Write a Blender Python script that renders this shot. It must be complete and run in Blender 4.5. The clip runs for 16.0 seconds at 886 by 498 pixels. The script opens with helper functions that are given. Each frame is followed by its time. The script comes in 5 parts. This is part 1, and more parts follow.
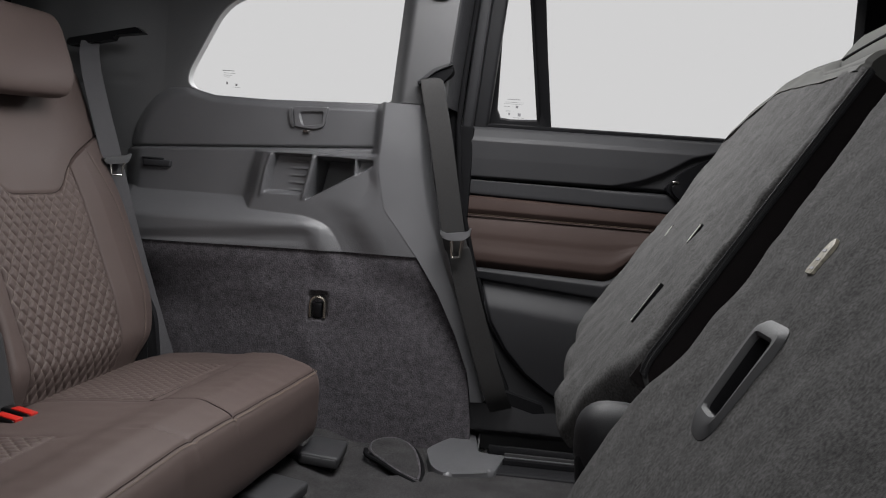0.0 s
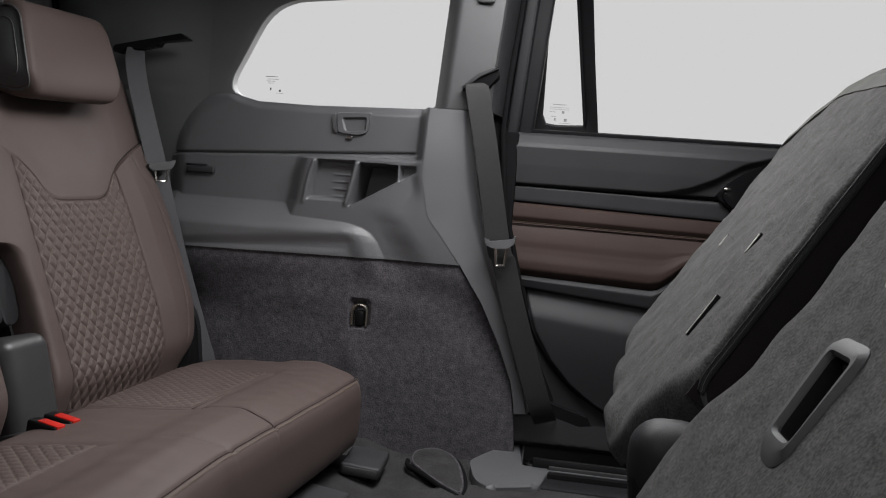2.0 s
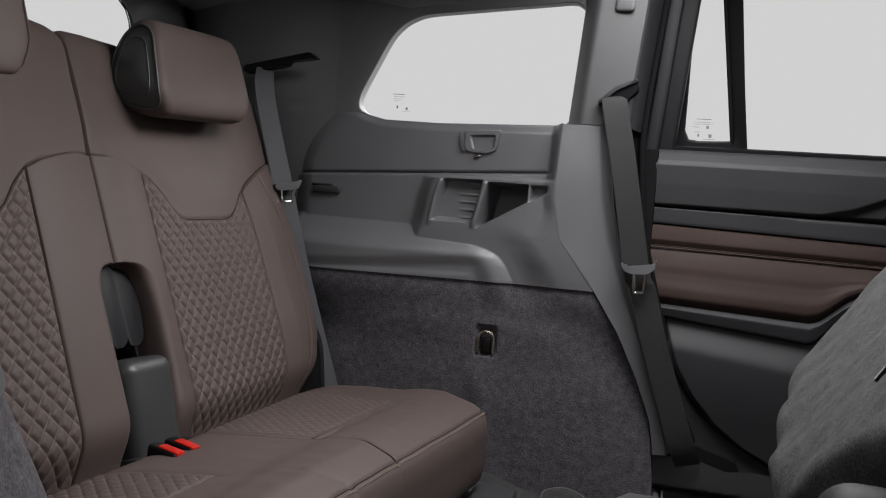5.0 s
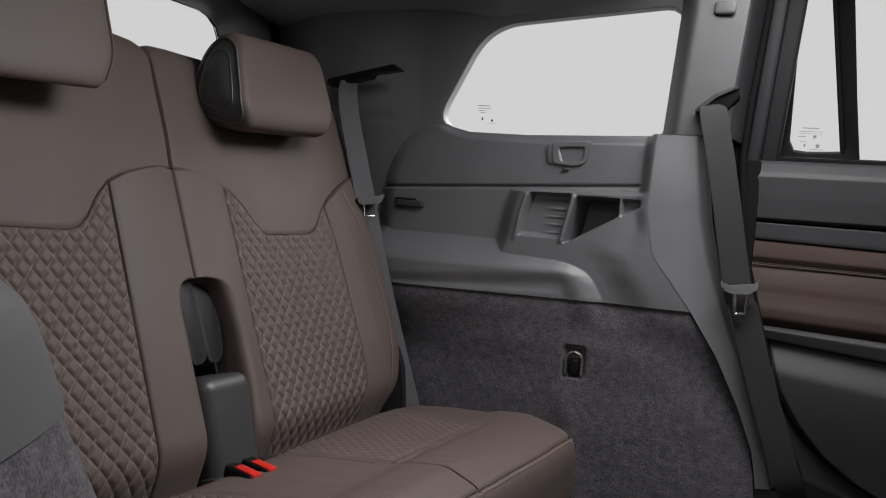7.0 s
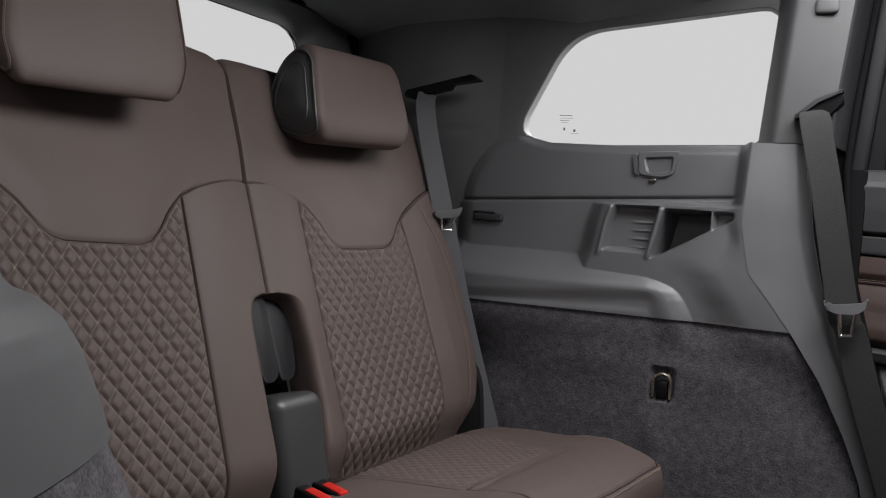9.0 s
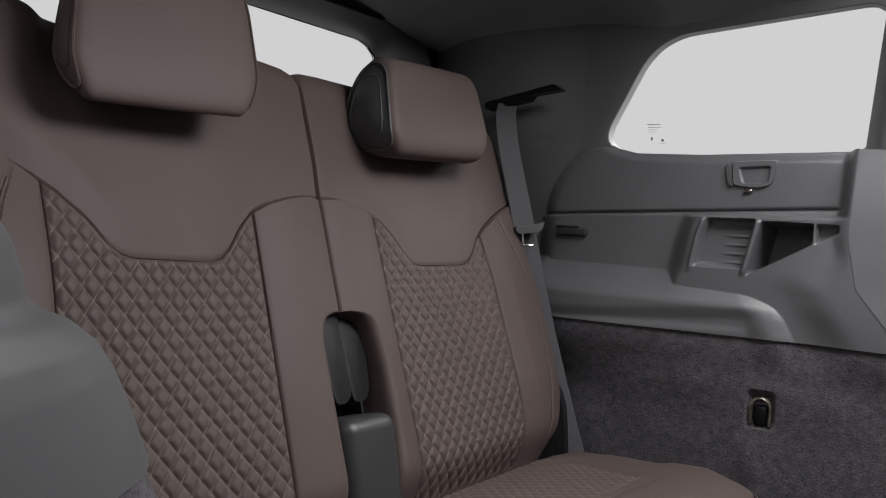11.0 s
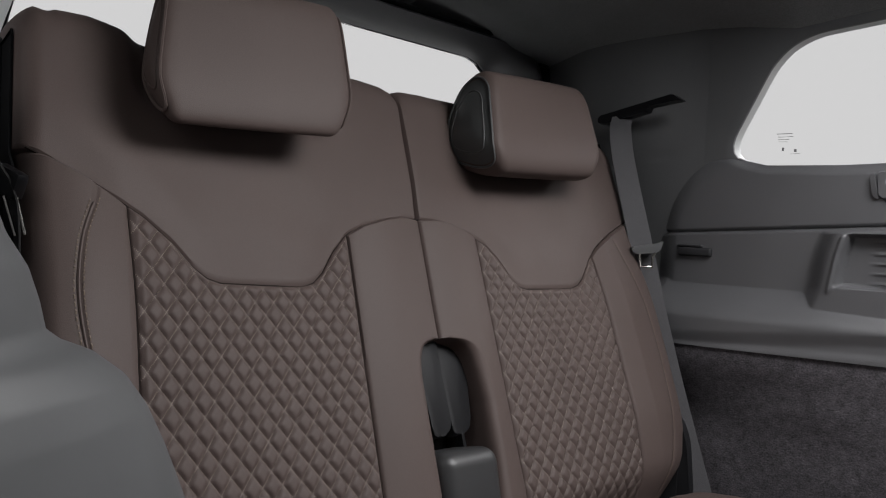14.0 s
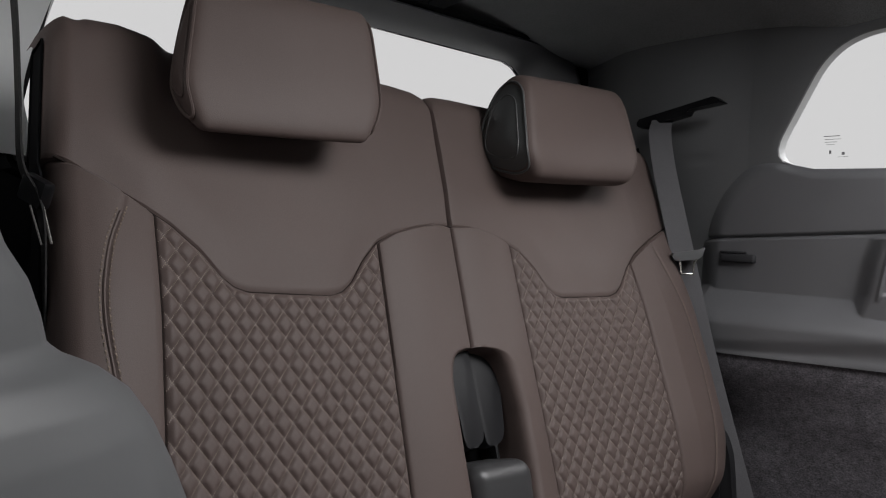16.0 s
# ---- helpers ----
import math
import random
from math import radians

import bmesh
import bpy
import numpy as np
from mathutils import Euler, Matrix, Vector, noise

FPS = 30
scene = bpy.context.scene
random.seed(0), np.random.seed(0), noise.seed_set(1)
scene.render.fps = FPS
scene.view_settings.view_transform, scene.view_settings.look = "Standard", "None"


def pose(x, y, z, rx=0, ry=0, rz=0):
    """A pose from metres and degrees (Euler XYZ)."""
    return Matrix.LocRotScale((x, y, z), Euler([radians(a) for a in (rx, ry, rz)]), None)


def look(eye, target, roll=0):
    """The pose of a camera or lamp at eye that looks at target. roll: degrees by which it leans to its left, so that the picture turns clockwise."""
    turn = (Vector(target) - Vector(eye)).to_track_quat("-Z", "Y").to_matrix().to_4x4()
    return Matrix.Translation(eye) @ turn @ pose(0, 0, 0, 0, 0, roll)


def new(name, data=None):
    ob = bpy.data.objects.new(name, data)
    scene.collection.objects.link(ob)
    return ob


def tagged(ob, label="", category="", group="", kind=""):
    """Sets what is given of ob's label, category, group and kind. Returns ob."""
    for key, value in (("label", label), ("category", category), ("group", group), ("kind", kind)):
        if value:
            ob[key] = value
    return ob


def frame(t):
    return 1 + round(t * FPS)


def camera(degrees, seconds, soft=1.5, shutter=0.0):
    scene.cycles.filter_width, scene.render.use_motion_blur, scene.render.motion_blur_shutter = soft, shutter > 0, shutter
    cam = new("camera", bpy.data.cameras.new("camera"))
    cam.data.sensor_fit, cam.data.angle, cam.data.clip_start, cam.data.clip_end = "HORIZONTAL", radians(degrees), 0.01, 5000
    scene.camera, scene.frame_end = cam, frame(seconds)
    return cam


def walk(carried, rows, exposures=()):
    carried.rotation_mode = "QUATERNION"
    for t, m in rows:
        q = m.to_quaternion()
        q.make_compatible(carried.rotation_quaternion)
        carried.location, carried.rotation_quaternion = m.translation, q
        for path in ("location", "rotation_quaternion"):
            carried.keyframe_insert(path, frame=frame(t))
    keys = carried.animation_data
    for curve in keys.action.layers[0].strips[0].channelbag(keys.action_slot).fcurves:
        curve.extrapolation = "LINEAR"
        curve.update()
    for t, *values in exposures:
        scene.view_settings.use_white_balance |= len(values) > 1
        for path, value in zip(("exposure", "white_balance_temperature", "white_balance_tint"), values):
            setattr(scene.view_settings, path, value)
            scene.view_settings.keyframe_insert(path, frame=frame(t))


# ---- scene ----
cam = camera(56.0, 16.0, 1.1)
PATH = [
    (0.0, pose(0.0560, -0.1471, 0.0031, 86.278, -4.290, 5.840)),
    (0.5, pose(0.0554, -0.1450, 0.0026, 86.329, -4.296, 6.069)),
    (1.0, pose(0.0537, -0.1401, 0.0026, 86.371, -4.335, 6.593)),
    (1.5, pose(0.0509, -0.1323, 0.0028, 86.418, -4.371, 7.491)),
    (2.0, pose(0.0469, -0.1215, 0.0032, 86.512, -4.409, 8.642)),
    (2.5, pose(0.0420, -0.1090, 0.0030, 86.656, -4.467, 10.049)),
    (3.0, pose(0.0370, -0.0964, 0.0026, 86.797, -4.508, 11.436)),
    (3.5, pose(0.0322, -0.0840, 0.0021, 86.956, -4.566, 12.825)),
    (4.0, pose(0.0264, -0.0711, 0.0015, 87.099, -4.592, 14.244)),
    (6.5, pose(0.0039, -0.0117, -0.0005, 87.816, -4.652, 21.277)),
    (7.0, pose(0.0000, 0.0000, 0.0000, 87.923, -4.668, 22.830)),
    (7.5, pose(-0.0035, 0.0106, 0.0005, 88.023, -4.633, 24.134)),
    (8.0, pose(-0.0069, 0.0227, 0.0009, 88.136, -4.646, 25.667)),
    (8.5, pose(-0.0104, 0.0342, 0.0015, 88.248, -4.637, 27.216)),
    (9.0, pose(-0.0135, 0.0440, 0.0015, 88.385, -4.606, 28.518)),
    (11.5, pose(-0.0258, 0.0986, 0.0028, 89.124, -4.156, 36.046)),
    (12.0, pose(-0.0280, 0.1085, 0.0030, 89.259, -4.095, 37.388)),
    (12.5, pose(-0.0299, 0.1187, 0.0032, 89.434, -3.957, 38.957)),
    (13.0, pose(-0.0325, 0.1291, 0.0036, 89.603, -3.834, 40.445)),
    (13.5, pose(-0.0352, 0.1388, 0.0036, 89.754, -3.736, 41.767)),
    (14.0, pose(-0.0375, 0.1487, 0.0040, 89.914, -3.630, 43.220)),
    (14.5, pose(-0.0393, 0.1573, 0.0044, 90.048, -3.546, 44.478)),
    (15.0, pose(-0.0410, 0.1632, 0.0055, 90.091, -3.497, 45.304)),
    (15.5, pose(-0.0416, 0.1669, 0.0063, 90.113, -3.513, 45.878)),
    (16.0, pose(-0.0413, 0.1683, 0.0069, 90.115, -3.508, 46.137)),
]
walk(cam, PATH)

MID = 0.838  # the middle of the car across

# ---- the light ----
world = bpy.data.worlds.new("studio")
world.use_nodes = True
scene.world = world
bg = world.node_tree.nodes["Background"]
bg.inputs[0].default_value = (1.0, 0.995, 1.0, 1)
bg.inputs[1].default_value = 0.66


def area_lamp(name, eye, target, sx, sy, power, color=(1, 0.993, 1)):
    data = bpy.data.lights.new(name, "AREA")
    data.shape, data.size, data.size_y, data.energy, data.color = "RECTANGLE", sx, sy, power, color
    ob = new(name, data)
    ob.matrix_world = look(eye, target)
    return ob


# Unseen top lamp, added in an invented roof opening.
area_lamp("added_top_light", (0.0, MID + 0.17, 0.54), (-0.10, MID + 0.04, -0.35), 0.42, 0.50, 9.0)
# Unseen fill lamp, added on the open door side.
area_lamp("door_fill_lamp", (-0.05, -1.3, 1.1), (-0.35, 0.9, -0.05), 1.6, 1.0, 12)
area_lamp("left_softbox", (0.5, 3.6, 2.0), (-0.25, 0.6, -0.1), 3.2, 1.5, 110)


# ---- materials ----
def node_mat(name, color, rough=0.5, metal=0.0, grain=0.0, grain_scale=400.0, stain=0.0, stain_scale=6.0, bump=0.0, bump_scale=600.0,
             spec=0.5, voronoi=False, sheen=0.0, stretch=None):
    m = bpy.data.materials.new(name)
    m.use_nodes = True
    nt = m.node_tree
    b = nt.nodes["Principled BSDF"]
    b.inputs["Roughness"].default_value = rough
    b.inputs["Metallic"].default_value = metal
    b.inputs["Specular IOR Level"].default_value = spec
    if sheen:
        b.inputs["Sheen Weight"].default_value = sheen
        b.inputs["Sheen Roughness"].default_value = 0.5
    co = nt.nodes.new("ShaderNodeTexCoord")
    where = co.outputs["Object"]
    if stretch:
        mp = nt.nodes.new("ShaderNodeMapping")
        mp.inputs["Scale"].default_value = stretch
        nt.links.new(where, mp.inputs["Vector"])
        where = mp.outputs[0]
    base = nt.nodes.new("ShaderNodeRGB")
    base.outputs[0].default_value = (*color, 1)
    out = base.outputs[0]
    for amount, scale, detail in ((grain, grain_scale, 2), (stain, stain_scale, 5)):
        if amount:
            n = nt.nodes.new("ShaderNodeTexNoise")
            n.inputs["Scale"].default_value, n.inputs["Detail"].default_value = scale, detail
            nt.links.new(where, n.inputs["Vector"])
            r = nt.nodes.new("ShaderNodeMapRange")
            r.inputs["From Min"].default_value, r.inputs["From Max"].default_value = 0.3, 0.7
            r.inputs["To Min"].default_value, r.inputs["To Max"].default_value = 1 - amount, 1 + amount
            nt.links.new(n.outputs[0], r.inputs[0])
            mul = nt.nodes.new("ShaderNodeVectorMath")
            mul.operation = "SCALE"
            nt.links.new(out, mul.inputs[0])
            nt.links.new(r.outputs[0], mul.inputs["Scale"])
            out = mul.outputs[0]
    nt.links.new(out, b.inputs["Base Color"])
    if bump:
        t = nt.nodes.new("ShaderNodeTexVoronoi" if voronoi else "ShaderNodeTexNoise")
        t.inputs["Scale"].default_value = bump_scale
        nt.links.new(where, t.inputs["Vector"])
        bp = nt.nodes.new("ShaderNodeBump")
        bp.inputs["Strength"].default_value, bp.inputs["Distance"].default_value = bump, 0.001
        nt.links.new(t.outputs[0], bp.inputs["Height"])
        nt.links.new(bp.outputs[0], b.inputs["Normal"])
    return m


LEATHER = (0.107, 0.0805, 0.074)
leather = node_mat("brown_leather", LEATHER, 0.52, grain=0.06, grain_scale=900, stain=0.07, stain_scale=5, bump=0.12, bump_scale=1300, voronoi=True, spec=0.22)
quilt = node_mat("quilted_leather", LEATHER, 0.54, grain=0.06, grain_scale=900, stain=0.05, stain_scale=6, bump=0.12, bump_scale=1100, voronoi=True, spec=0.22)
door_leather = node_mat("red_brown_leather", (0.060, 0.040, 0.035), 0.55, grain=0.06, grain_scale=900, stain=0.1, stain_scale=5, bump=0.2, bump_scale=1100, voronoi=True, spec=0.2)
plastic = node_mat("grained_grey_plastic", (0.125, 0.125, 0.132), 0.37, grain=0.05, grain_scale=1500, stain=0.08, stain_scale=7, bump=0.25, bump_scale=1500, voronoi=True, spec=0.95)
pillar_plastic = node_mat("dark_pillar_plastic", (0.07, 0.07, 0.073), 0.42, grain=0.05, grain_scale=1500, stain=0.08, stain_scale=7, bump=0.2, bump_scale=1500, voronoi=True, spec=0.6)
plastic_dark = node_mat("dark_plastic", (0.034, 0.034, 0.037), 0.5, grain=0.06, grain_scale=1500, stain=0.08, bump=0.2, bump_scale=1500, voronoi=True, spec=0.35)
door_plastic = node_mat("door_plastic", (0.049, 0.049, 0.052), 0.5, grain=0.05, grain_scale=1500, stain=0.08, stain_scale=7, bump=0.15, bump_scale=1500, voronoi=True, spec=0.35)
plastic_light = node_mat("light_grey_plastic", (0.06, 0.058, 0.06), 0.45, grain=0.04, grain_scale=1500, stain=0.06, bump=0.15, bump_scale=1500, spec=0.4)
ledge_plastic = node_mat("smooth_grey_plastic", (0.088, 0.09, 0.093), 0.5, stain=0.12, stain_scale=9, spec=0.4)
side_leather = node_mat("dark_brown_leather", (0.017, 0.0145, 0.015), 0.8, grain=0.1, grain_scale=900, stain=0.1, bump=0.2, bump_scale=1100, voronoi=True, spec=0.08)
handle_grey = node_mat("satin_grey_plastic", (0.043, 0.043, 0.0455), 0.6, grain=0.04, grain_scale=1500, stain=0.06, bump=0.1, bump_scale=1500, spec=0.4)
cover_grey = node_mat("satin_dark_plastic", (0.05, 0.05, 0.052), 0.34, grain=0.05, grain_scale=1500, stain=0.1, stain_scale=12, bump=0.12, bump_scale=1500, voronoi=True, spec=0.5)
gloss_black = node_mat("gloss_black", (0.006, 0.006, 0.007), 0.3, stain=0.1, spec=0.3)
rubber = node_mat("rubber_seal", (0.011, 0.011, 0.012), 0.85, stain=0.1, spec=0.06)
carpet = node_mat("charcoal_carpet", (0.098, 0.0915, 0.1), 0.95, grain=0.30, grain_scale=380, stain=0.24, stain_scale=85, bump=0.9, bump_scale=420, spec=0.05)
felt = node_mat("seat_back_carpet", (0.068, 0.067, 0.0665), 0.95, grain=0.38, grain_scale=460, stain=0.18, stain_scale=60, bump=0.25, bump_scale=900, spec=0.04, sheen=0.03)
floor_carpet = node_mat("floor_carpet", (0.055, 0.0535, 0.0545), 0.95, grain=0.5, grain_scale=520, stain=0.2, stain_scale=20, bump=0.8, bump_scale=700, spec=0.05)
headliner = node_mat("black_headliner", (0.23, 0.235, 0.24), 0.9, grain=0.2, grain_scale=600, stain=0.1, bump=0.3, bump_scale=900, spec=0.1)
webbing = node_mat("belt_webbing", (0.027, 0.0262, 0.0262), 0.65, grain=0.25, grain_scale=700, stain=0.1, bump=0.5, bump_scale=900, spec=0.25)
tape_white = node_mat("white_tape", (0.55, 0.54, 0.5), 0.6, grain=0.3, grain_scale=300)
webbing_grey = node_mat("grey_belt_webbing", (0.08, 0.078, 0.084), 0.6, grain=0.12, grain_scale=700, stain=0.08, bump=0.5, bump_scale=900, spec=0.3)
steel = node_mat("bright_steel", (0.62, 0.6, 0.56), 0.22, metal=1.0, stain=0.08, stain_scale=30)
brass = node_mat("pale_brass", (0.72, 0.68, 0.58), 0.25, metal=1.0, stain=0.1, stain_scale=40)
red = node_mat("red_button", (0.62, 0.02, 0.012), 0.35, stain=0.05)
stitch = node_mat("tan_thread", (0.2, 0.15, 0.11), 0.7, grain=0.2)
print_ink = node_mat("dark_print", (0.27, 0.27, 0.28), 0.7, stain=0.1)
tag_white = node_mat("pale_label", (0.27, 0.25, 0.20), 0.6, grain=0.3, grain_scale=300)
seat_side = node_mat("greyed_side_leather", (0.075, 0.078, 0.078), 0.4, grain=0.06, grain_scale=900, stain=0.07, bump=0.2, bump_scale=1100, voronoi=True)
shoulder_vinyl = node_mat("grey_vinyl", (0.045, 0.045, 0.041), 0.8, grain=0.06, grain_scale=900, stain=0.07)
# Grey lightened to carry the light on the rear pillar and the window's edge.
lightened_trim = node_mat("lightened_grey_trim", (0.6, 0.61, 0.61), 0.5, grain=0.04, grain_scale=1500, stain=0.06, bump=0.15, bump_scale=1500, spec=0.35)
studio_dark = node_mat("light_block_wall", (0.06, 0.06, 0.062), 0.8, stain=0.1, stain_scale=0.8)
corner_plastic = node_mat("dark_grey_plastic", (0.118, 0.12, 0.123), 0.5, grain=0.06, grain_scale=1500, stain=0.1, bump=0.2, bump_scale=1500, voronoi=True, spec=0.35)
black_plastic = node_mat("black_plastic", (0.016, 0.016, 0.018), 0.55, grain=0.06, grain_scale=1500, stain=0.1, bump=0.2, bump_scale=1500, voronoi=True, spec=0.3)
seam_dark = node_mat("seam_shadow_leather", (0.022, 0.016, 0.0145), 0.7, stain=0.1, spec=0.1)
studio_white = node_mat("studio_floor", (0.35, 0.35, 0.35), 0.6, stain=0.04, stain_scale=0.6)


def glass_mat():
    m = bpy.data.materials.new("window_glass")
    m.use_nodes = True
    nt = m.node_tree
    nt.nodes.remove(nt.nodes["Principled BSDF"])
    a, b, mix = (nt.nodes.new(k) for k in ("ShaderNodeBsdfTransparent", "ShaderNodeBsdfGlossy", "ShaderNodeMixShader"))
    a.inputs[0].default_value = (0.98, 0.98, 0.98, 1)
    b.inputs["Roughness"].default_value = 0.02
    mix.inputs[0].default_value = 0.0005
    nt.links.new(a.outputs[0], mix.inputs[1])
    nt.links.new(b.outputs[0], mix.inputs[2])
    nt.links.new(mix.outputs[0], nt.nodes["Material Output"].inputs[0])
    return m


glass = glass_mat()


# ---- building helpers ----
def ss(a, b, t):
    t = min(1.0, max(0.0, (t - a) / (b - a)))
    return t * t * (3 - 2 * t)


def lerp(a, b, t):
    return a + (b - a) * t


def interp(xs, ys, x):
    return float(np.interp(x, xs, ys))


def part(name, bm, material, parent=None, label="", sharp=35):
    me = bpy.data.meshes.new(name)
    bmesh.ops.recalc_face_normals(bm, faces=bm.faces) if len(bm.faces) < 60000 else None
    bm.to_mesh(me)
    bm.free()
    me.materials.append(material)
    me.shade_smooth()
    me.set_sharp_from_angle(angle=radians(sharp))
    ob = new(name, me)
    if parent:
        ob.parent = parent
    if label:
        ob["label"] = label
    return ob


def thing(name, label, category, group="", kind=""):
    return tagged(new(name), label, category, group, kind)


def sheet(f, nu, nv, skirt=None, uv=None):
    """A grid of f(u, v) over 0..1, its border drawn out by the vector skirt."""
    bm = bmesh.new()
    vs = [[bm.verts.new(f(i / nu, j / nv)) for j in range(nv + 1)] for i in range(nu + 1)]
    layer = bm.loops.layers.uv.new("uv") if uv else None
    for i in range(nu):
        for j in range(nv):
            fc = bm.faces.new((vs[i][j], vs[i + 1][j], vs[i + 1][j + 1], vs[i][j + 1]))
            if uv:
                for lp, (a, b) in zip(fc.loops, ((i, j), (i + 1, j), (i + 1, j + 1), (i, j + 1))):
                    lp[layer].uv = uv(a / nu, b / nv)
    if skirt:
        edges = [e for e in bm.edges if e.is_boundary]
        r = bmesh.ops.extrude_edge_only(bm, edges=edges)
        bmesh.ops.translate(bm, vec=Vector(skirt), verts=[v for v in r["geom"] if isinstance(v, bmesh.types.BMVert)])
    return bm


def box(x0, x1, y0, y1, z0, z1, r=0.0, seg=2):
    bm = bmesh.new()
    bmesh.ops.create_cube(bm, size=1)
    for v in bm.verts:
        v.co = Vector((lerp(x0, x1, v.co.x + 0.5), lerp(y0, y1, v.co.y + 0.5), lerp(z0, z1, v.co.z + 0.5)))
    if r:
        bmesh.ops.bevel(bm, geom=bm.edges[:], offset=r, segments=seg, affect="EDGES", profile=0.5)
    return bm


def moved(bm, m):
    bmesh.ops.transform(bm, matrix=m, verts=bm.verts)
    return bm


def join(*bms):
    out = bmesh.new()
    for b in bms:
        me = bpy.data.meshes.new("tmp")
        b.to_mesh(me)
        b.free()
        out.from_mesh(me)
        bpy.data.meshes.remove(me)
    return out


def rounded(points, r, seg=5):
    """A closed 2D outline with its corners rounded; r is one radius or a list of them."""
    out, n = [], len(points)
    for i, p in enumerate(points):
        p, a, b = Vector(p), Vector(points[i - 1]), Vector(points[(i + 1) % n])
        rr = r[i] if isinstance(r, (list, tuple)) else r
        da, db = min(rr, (a - p).length * 0.48), min(rr, (b - p).length * 0.48)
        pa, pb = p + (a - p).normalized() * da, p + (b - p).normalized() * db
        for k in range(seg + 1):
            t = k / seg
            out.append((1 - t) ** 2 * pa + 2 * t * (1 - t) * p + t * t * pb)
    return out


def prism(outline, place, depth, bevel=0.0, seg=2):
    """A plate: place(a, b, d) puts the outline's points into the world, at depth 0 and at depth d."""
    bm = bmesh.new()
    n = len(outline)
    front = [bm.verts.new(place(p[0], p[1], 0)) for p in outline]
    back = [bm.verts.new(place(p[0], p[1], depth)) for p in outline]
    top = bm.faces.new(front)
    bm.faces.new(back[::-1])
    for i in range(n):
        bm.faces.new((front[i], back[i], back[(i + 1) % n], front[(i + 1) % n]))
    if bevel:
        bmesh.ops.bevel(bm, geom=list(top.edges), offset=bevel, segments=seg, affect="EDGES", profile=0.5)
    return bm


def ring(inner, outer, place, depths):
    """A frame between two outlines of one length: steps (share from inner to outer, depth) make its section."""
    bm = bmesh.new()
    rows = [[bm.verts.new(place(*(Vector(a).lerp(Vector(b), s)), d)) for a, b in zip(inner, outer)] for s, d in depths]
    n = len(inner)
    for r0, r1 in zip(rows, rows[1:]):
        for i in range(n):
            bm.faces.new((r0[i], r0[(i + 1) % n], r1[(i + 1) % n], r1[i]))
    return bm


def tube(points, radius, seg=8, closed=False):
    bm = bmesh.new()
    pts = [Vector(p) for p in points]
    n, rings = len(pts), []
    for i, p in enumerate(pts):
        a = pts[i - 1] if (i or closed) else p
        b = pts[(i + 1) % n] if (i < n - 1 or closed) else p
        t = (b - a).normalized()
        s = t.orthogonal().normalized() if not rings else (side - t * side.dot(t)).normalized()
        side = s
        o = t.cross(s)
        rings.append([bm.verts.new(p + radius * (math.cos(k * math.tau / seg) * s + math.sin(k * math.tau / seg) * o)) for k in range(seg)])
    for i in range(n if closed else n - 1):
        r0, r1 = rings[i], rings[(i + 1) % n]
        for k in range(seg):
            bm.faces.new((r0[k], r0[(k + 1) % seg], r1[(k + 1) % seg], r1[k]))
    if not closed:
        bm.faces.new(rings[0][::-1])
        bm.faces.new(rings[-1])
    return bm


def smooth_line(points, n=8):
    """A Catmull-Rom line through the points."""
    p = [Vector(q) for q in points]
    p = [2 * p[0] - p[1]] + p + [2 * p[-1] - p[-2]]
    out = []
    for i in range(1, len(p) - 2):
        for k in range(n):
            t = k / n
            out.append(0.5 * (2 * p[i] + (p[i + 1] - p[i - 1]) * t + (2 * p[i - 1] - 5 * p[i] + 4 * p[i + 1] - p[i + 2]) * t * t + (3 * p[i] - p[i - 1] - 3 * p[i + 1] + p[i + 2]) * t ** 3))
    return out + [p[-2]]


def ribbon(points, widths, thick=0.0014):
    """A strap along the points; widths gives the half-width vector at each point."""
    bm = bmesh.new()
    pts, n = [Vector(p) for p in points], len(points)
    rows = []
    for i, p in enumerate(pts):
        w = Vector(widths[i]) if isinstance(widths, list) else Vector(widths)
        t = (pts[min(i + 1, n - 1)] - pts[max(i - 1, 0)]).normalized()
        o = t.cross(w).normalized() * thick / 2
        top = [p + w * (k / 9 - 1) + o * (1.5 if k % 2 else 0.9) for k in range(19)]
        low = [p + w * (1 - k / 9) - o * (1.5 if k % 2 else 0.9) for k in range(19)]
        rows.append([bm.verts.new(q) for q in top + low])
    m = len(rows[0])
    for r0, r1 in zip(rows, rows[1:]):
        for k in range(m):
            bm.faces.new((r0[k], r0[(k + 1) % m], r1[(k + 1) % m], r1[k]))
    bm.faces.new(rows[0][::-1])
    bm.faces.new(rows[-1])
    return bm


def stitches(points, normal, length=0.0045, gap=0.0022, r=0.0005):
    """Dashes of thread laid along a line."""
    pts = [Vector(p) for p in points]
    bm, run, nxt = bmesh.new(), 0.0, 0.0
    nrm = Vector(normal)
    for a, b in zip(pts, pts[1:]):
        d = (b - a).length
        while d and nxt <= run + d:
            p, t = a.lerp(b, (nxt - run) / d), (b - a).normalized()
            s = nrm.cross(t).normalized() * r
            q = [p - t * length / 2, p + t * length / 2]
            vs = [bm.verts.new(c) for c in (q[0] - s, q[0] + s, q[1] + s, q[1] - s)]
            m = [bm.verts.new(p - s * 0.6 + nrm * r * 1.6), bm.verts.new(p + s * 0.6 + nrm * r * 1.6)]
            bm.faces.new((vs[0], vs[1], m[1], m[0]))
            bm.faces.new((m[0], m[1], vs[2], vs[3]))
            nxt += length + gap
        run += d
    return bm


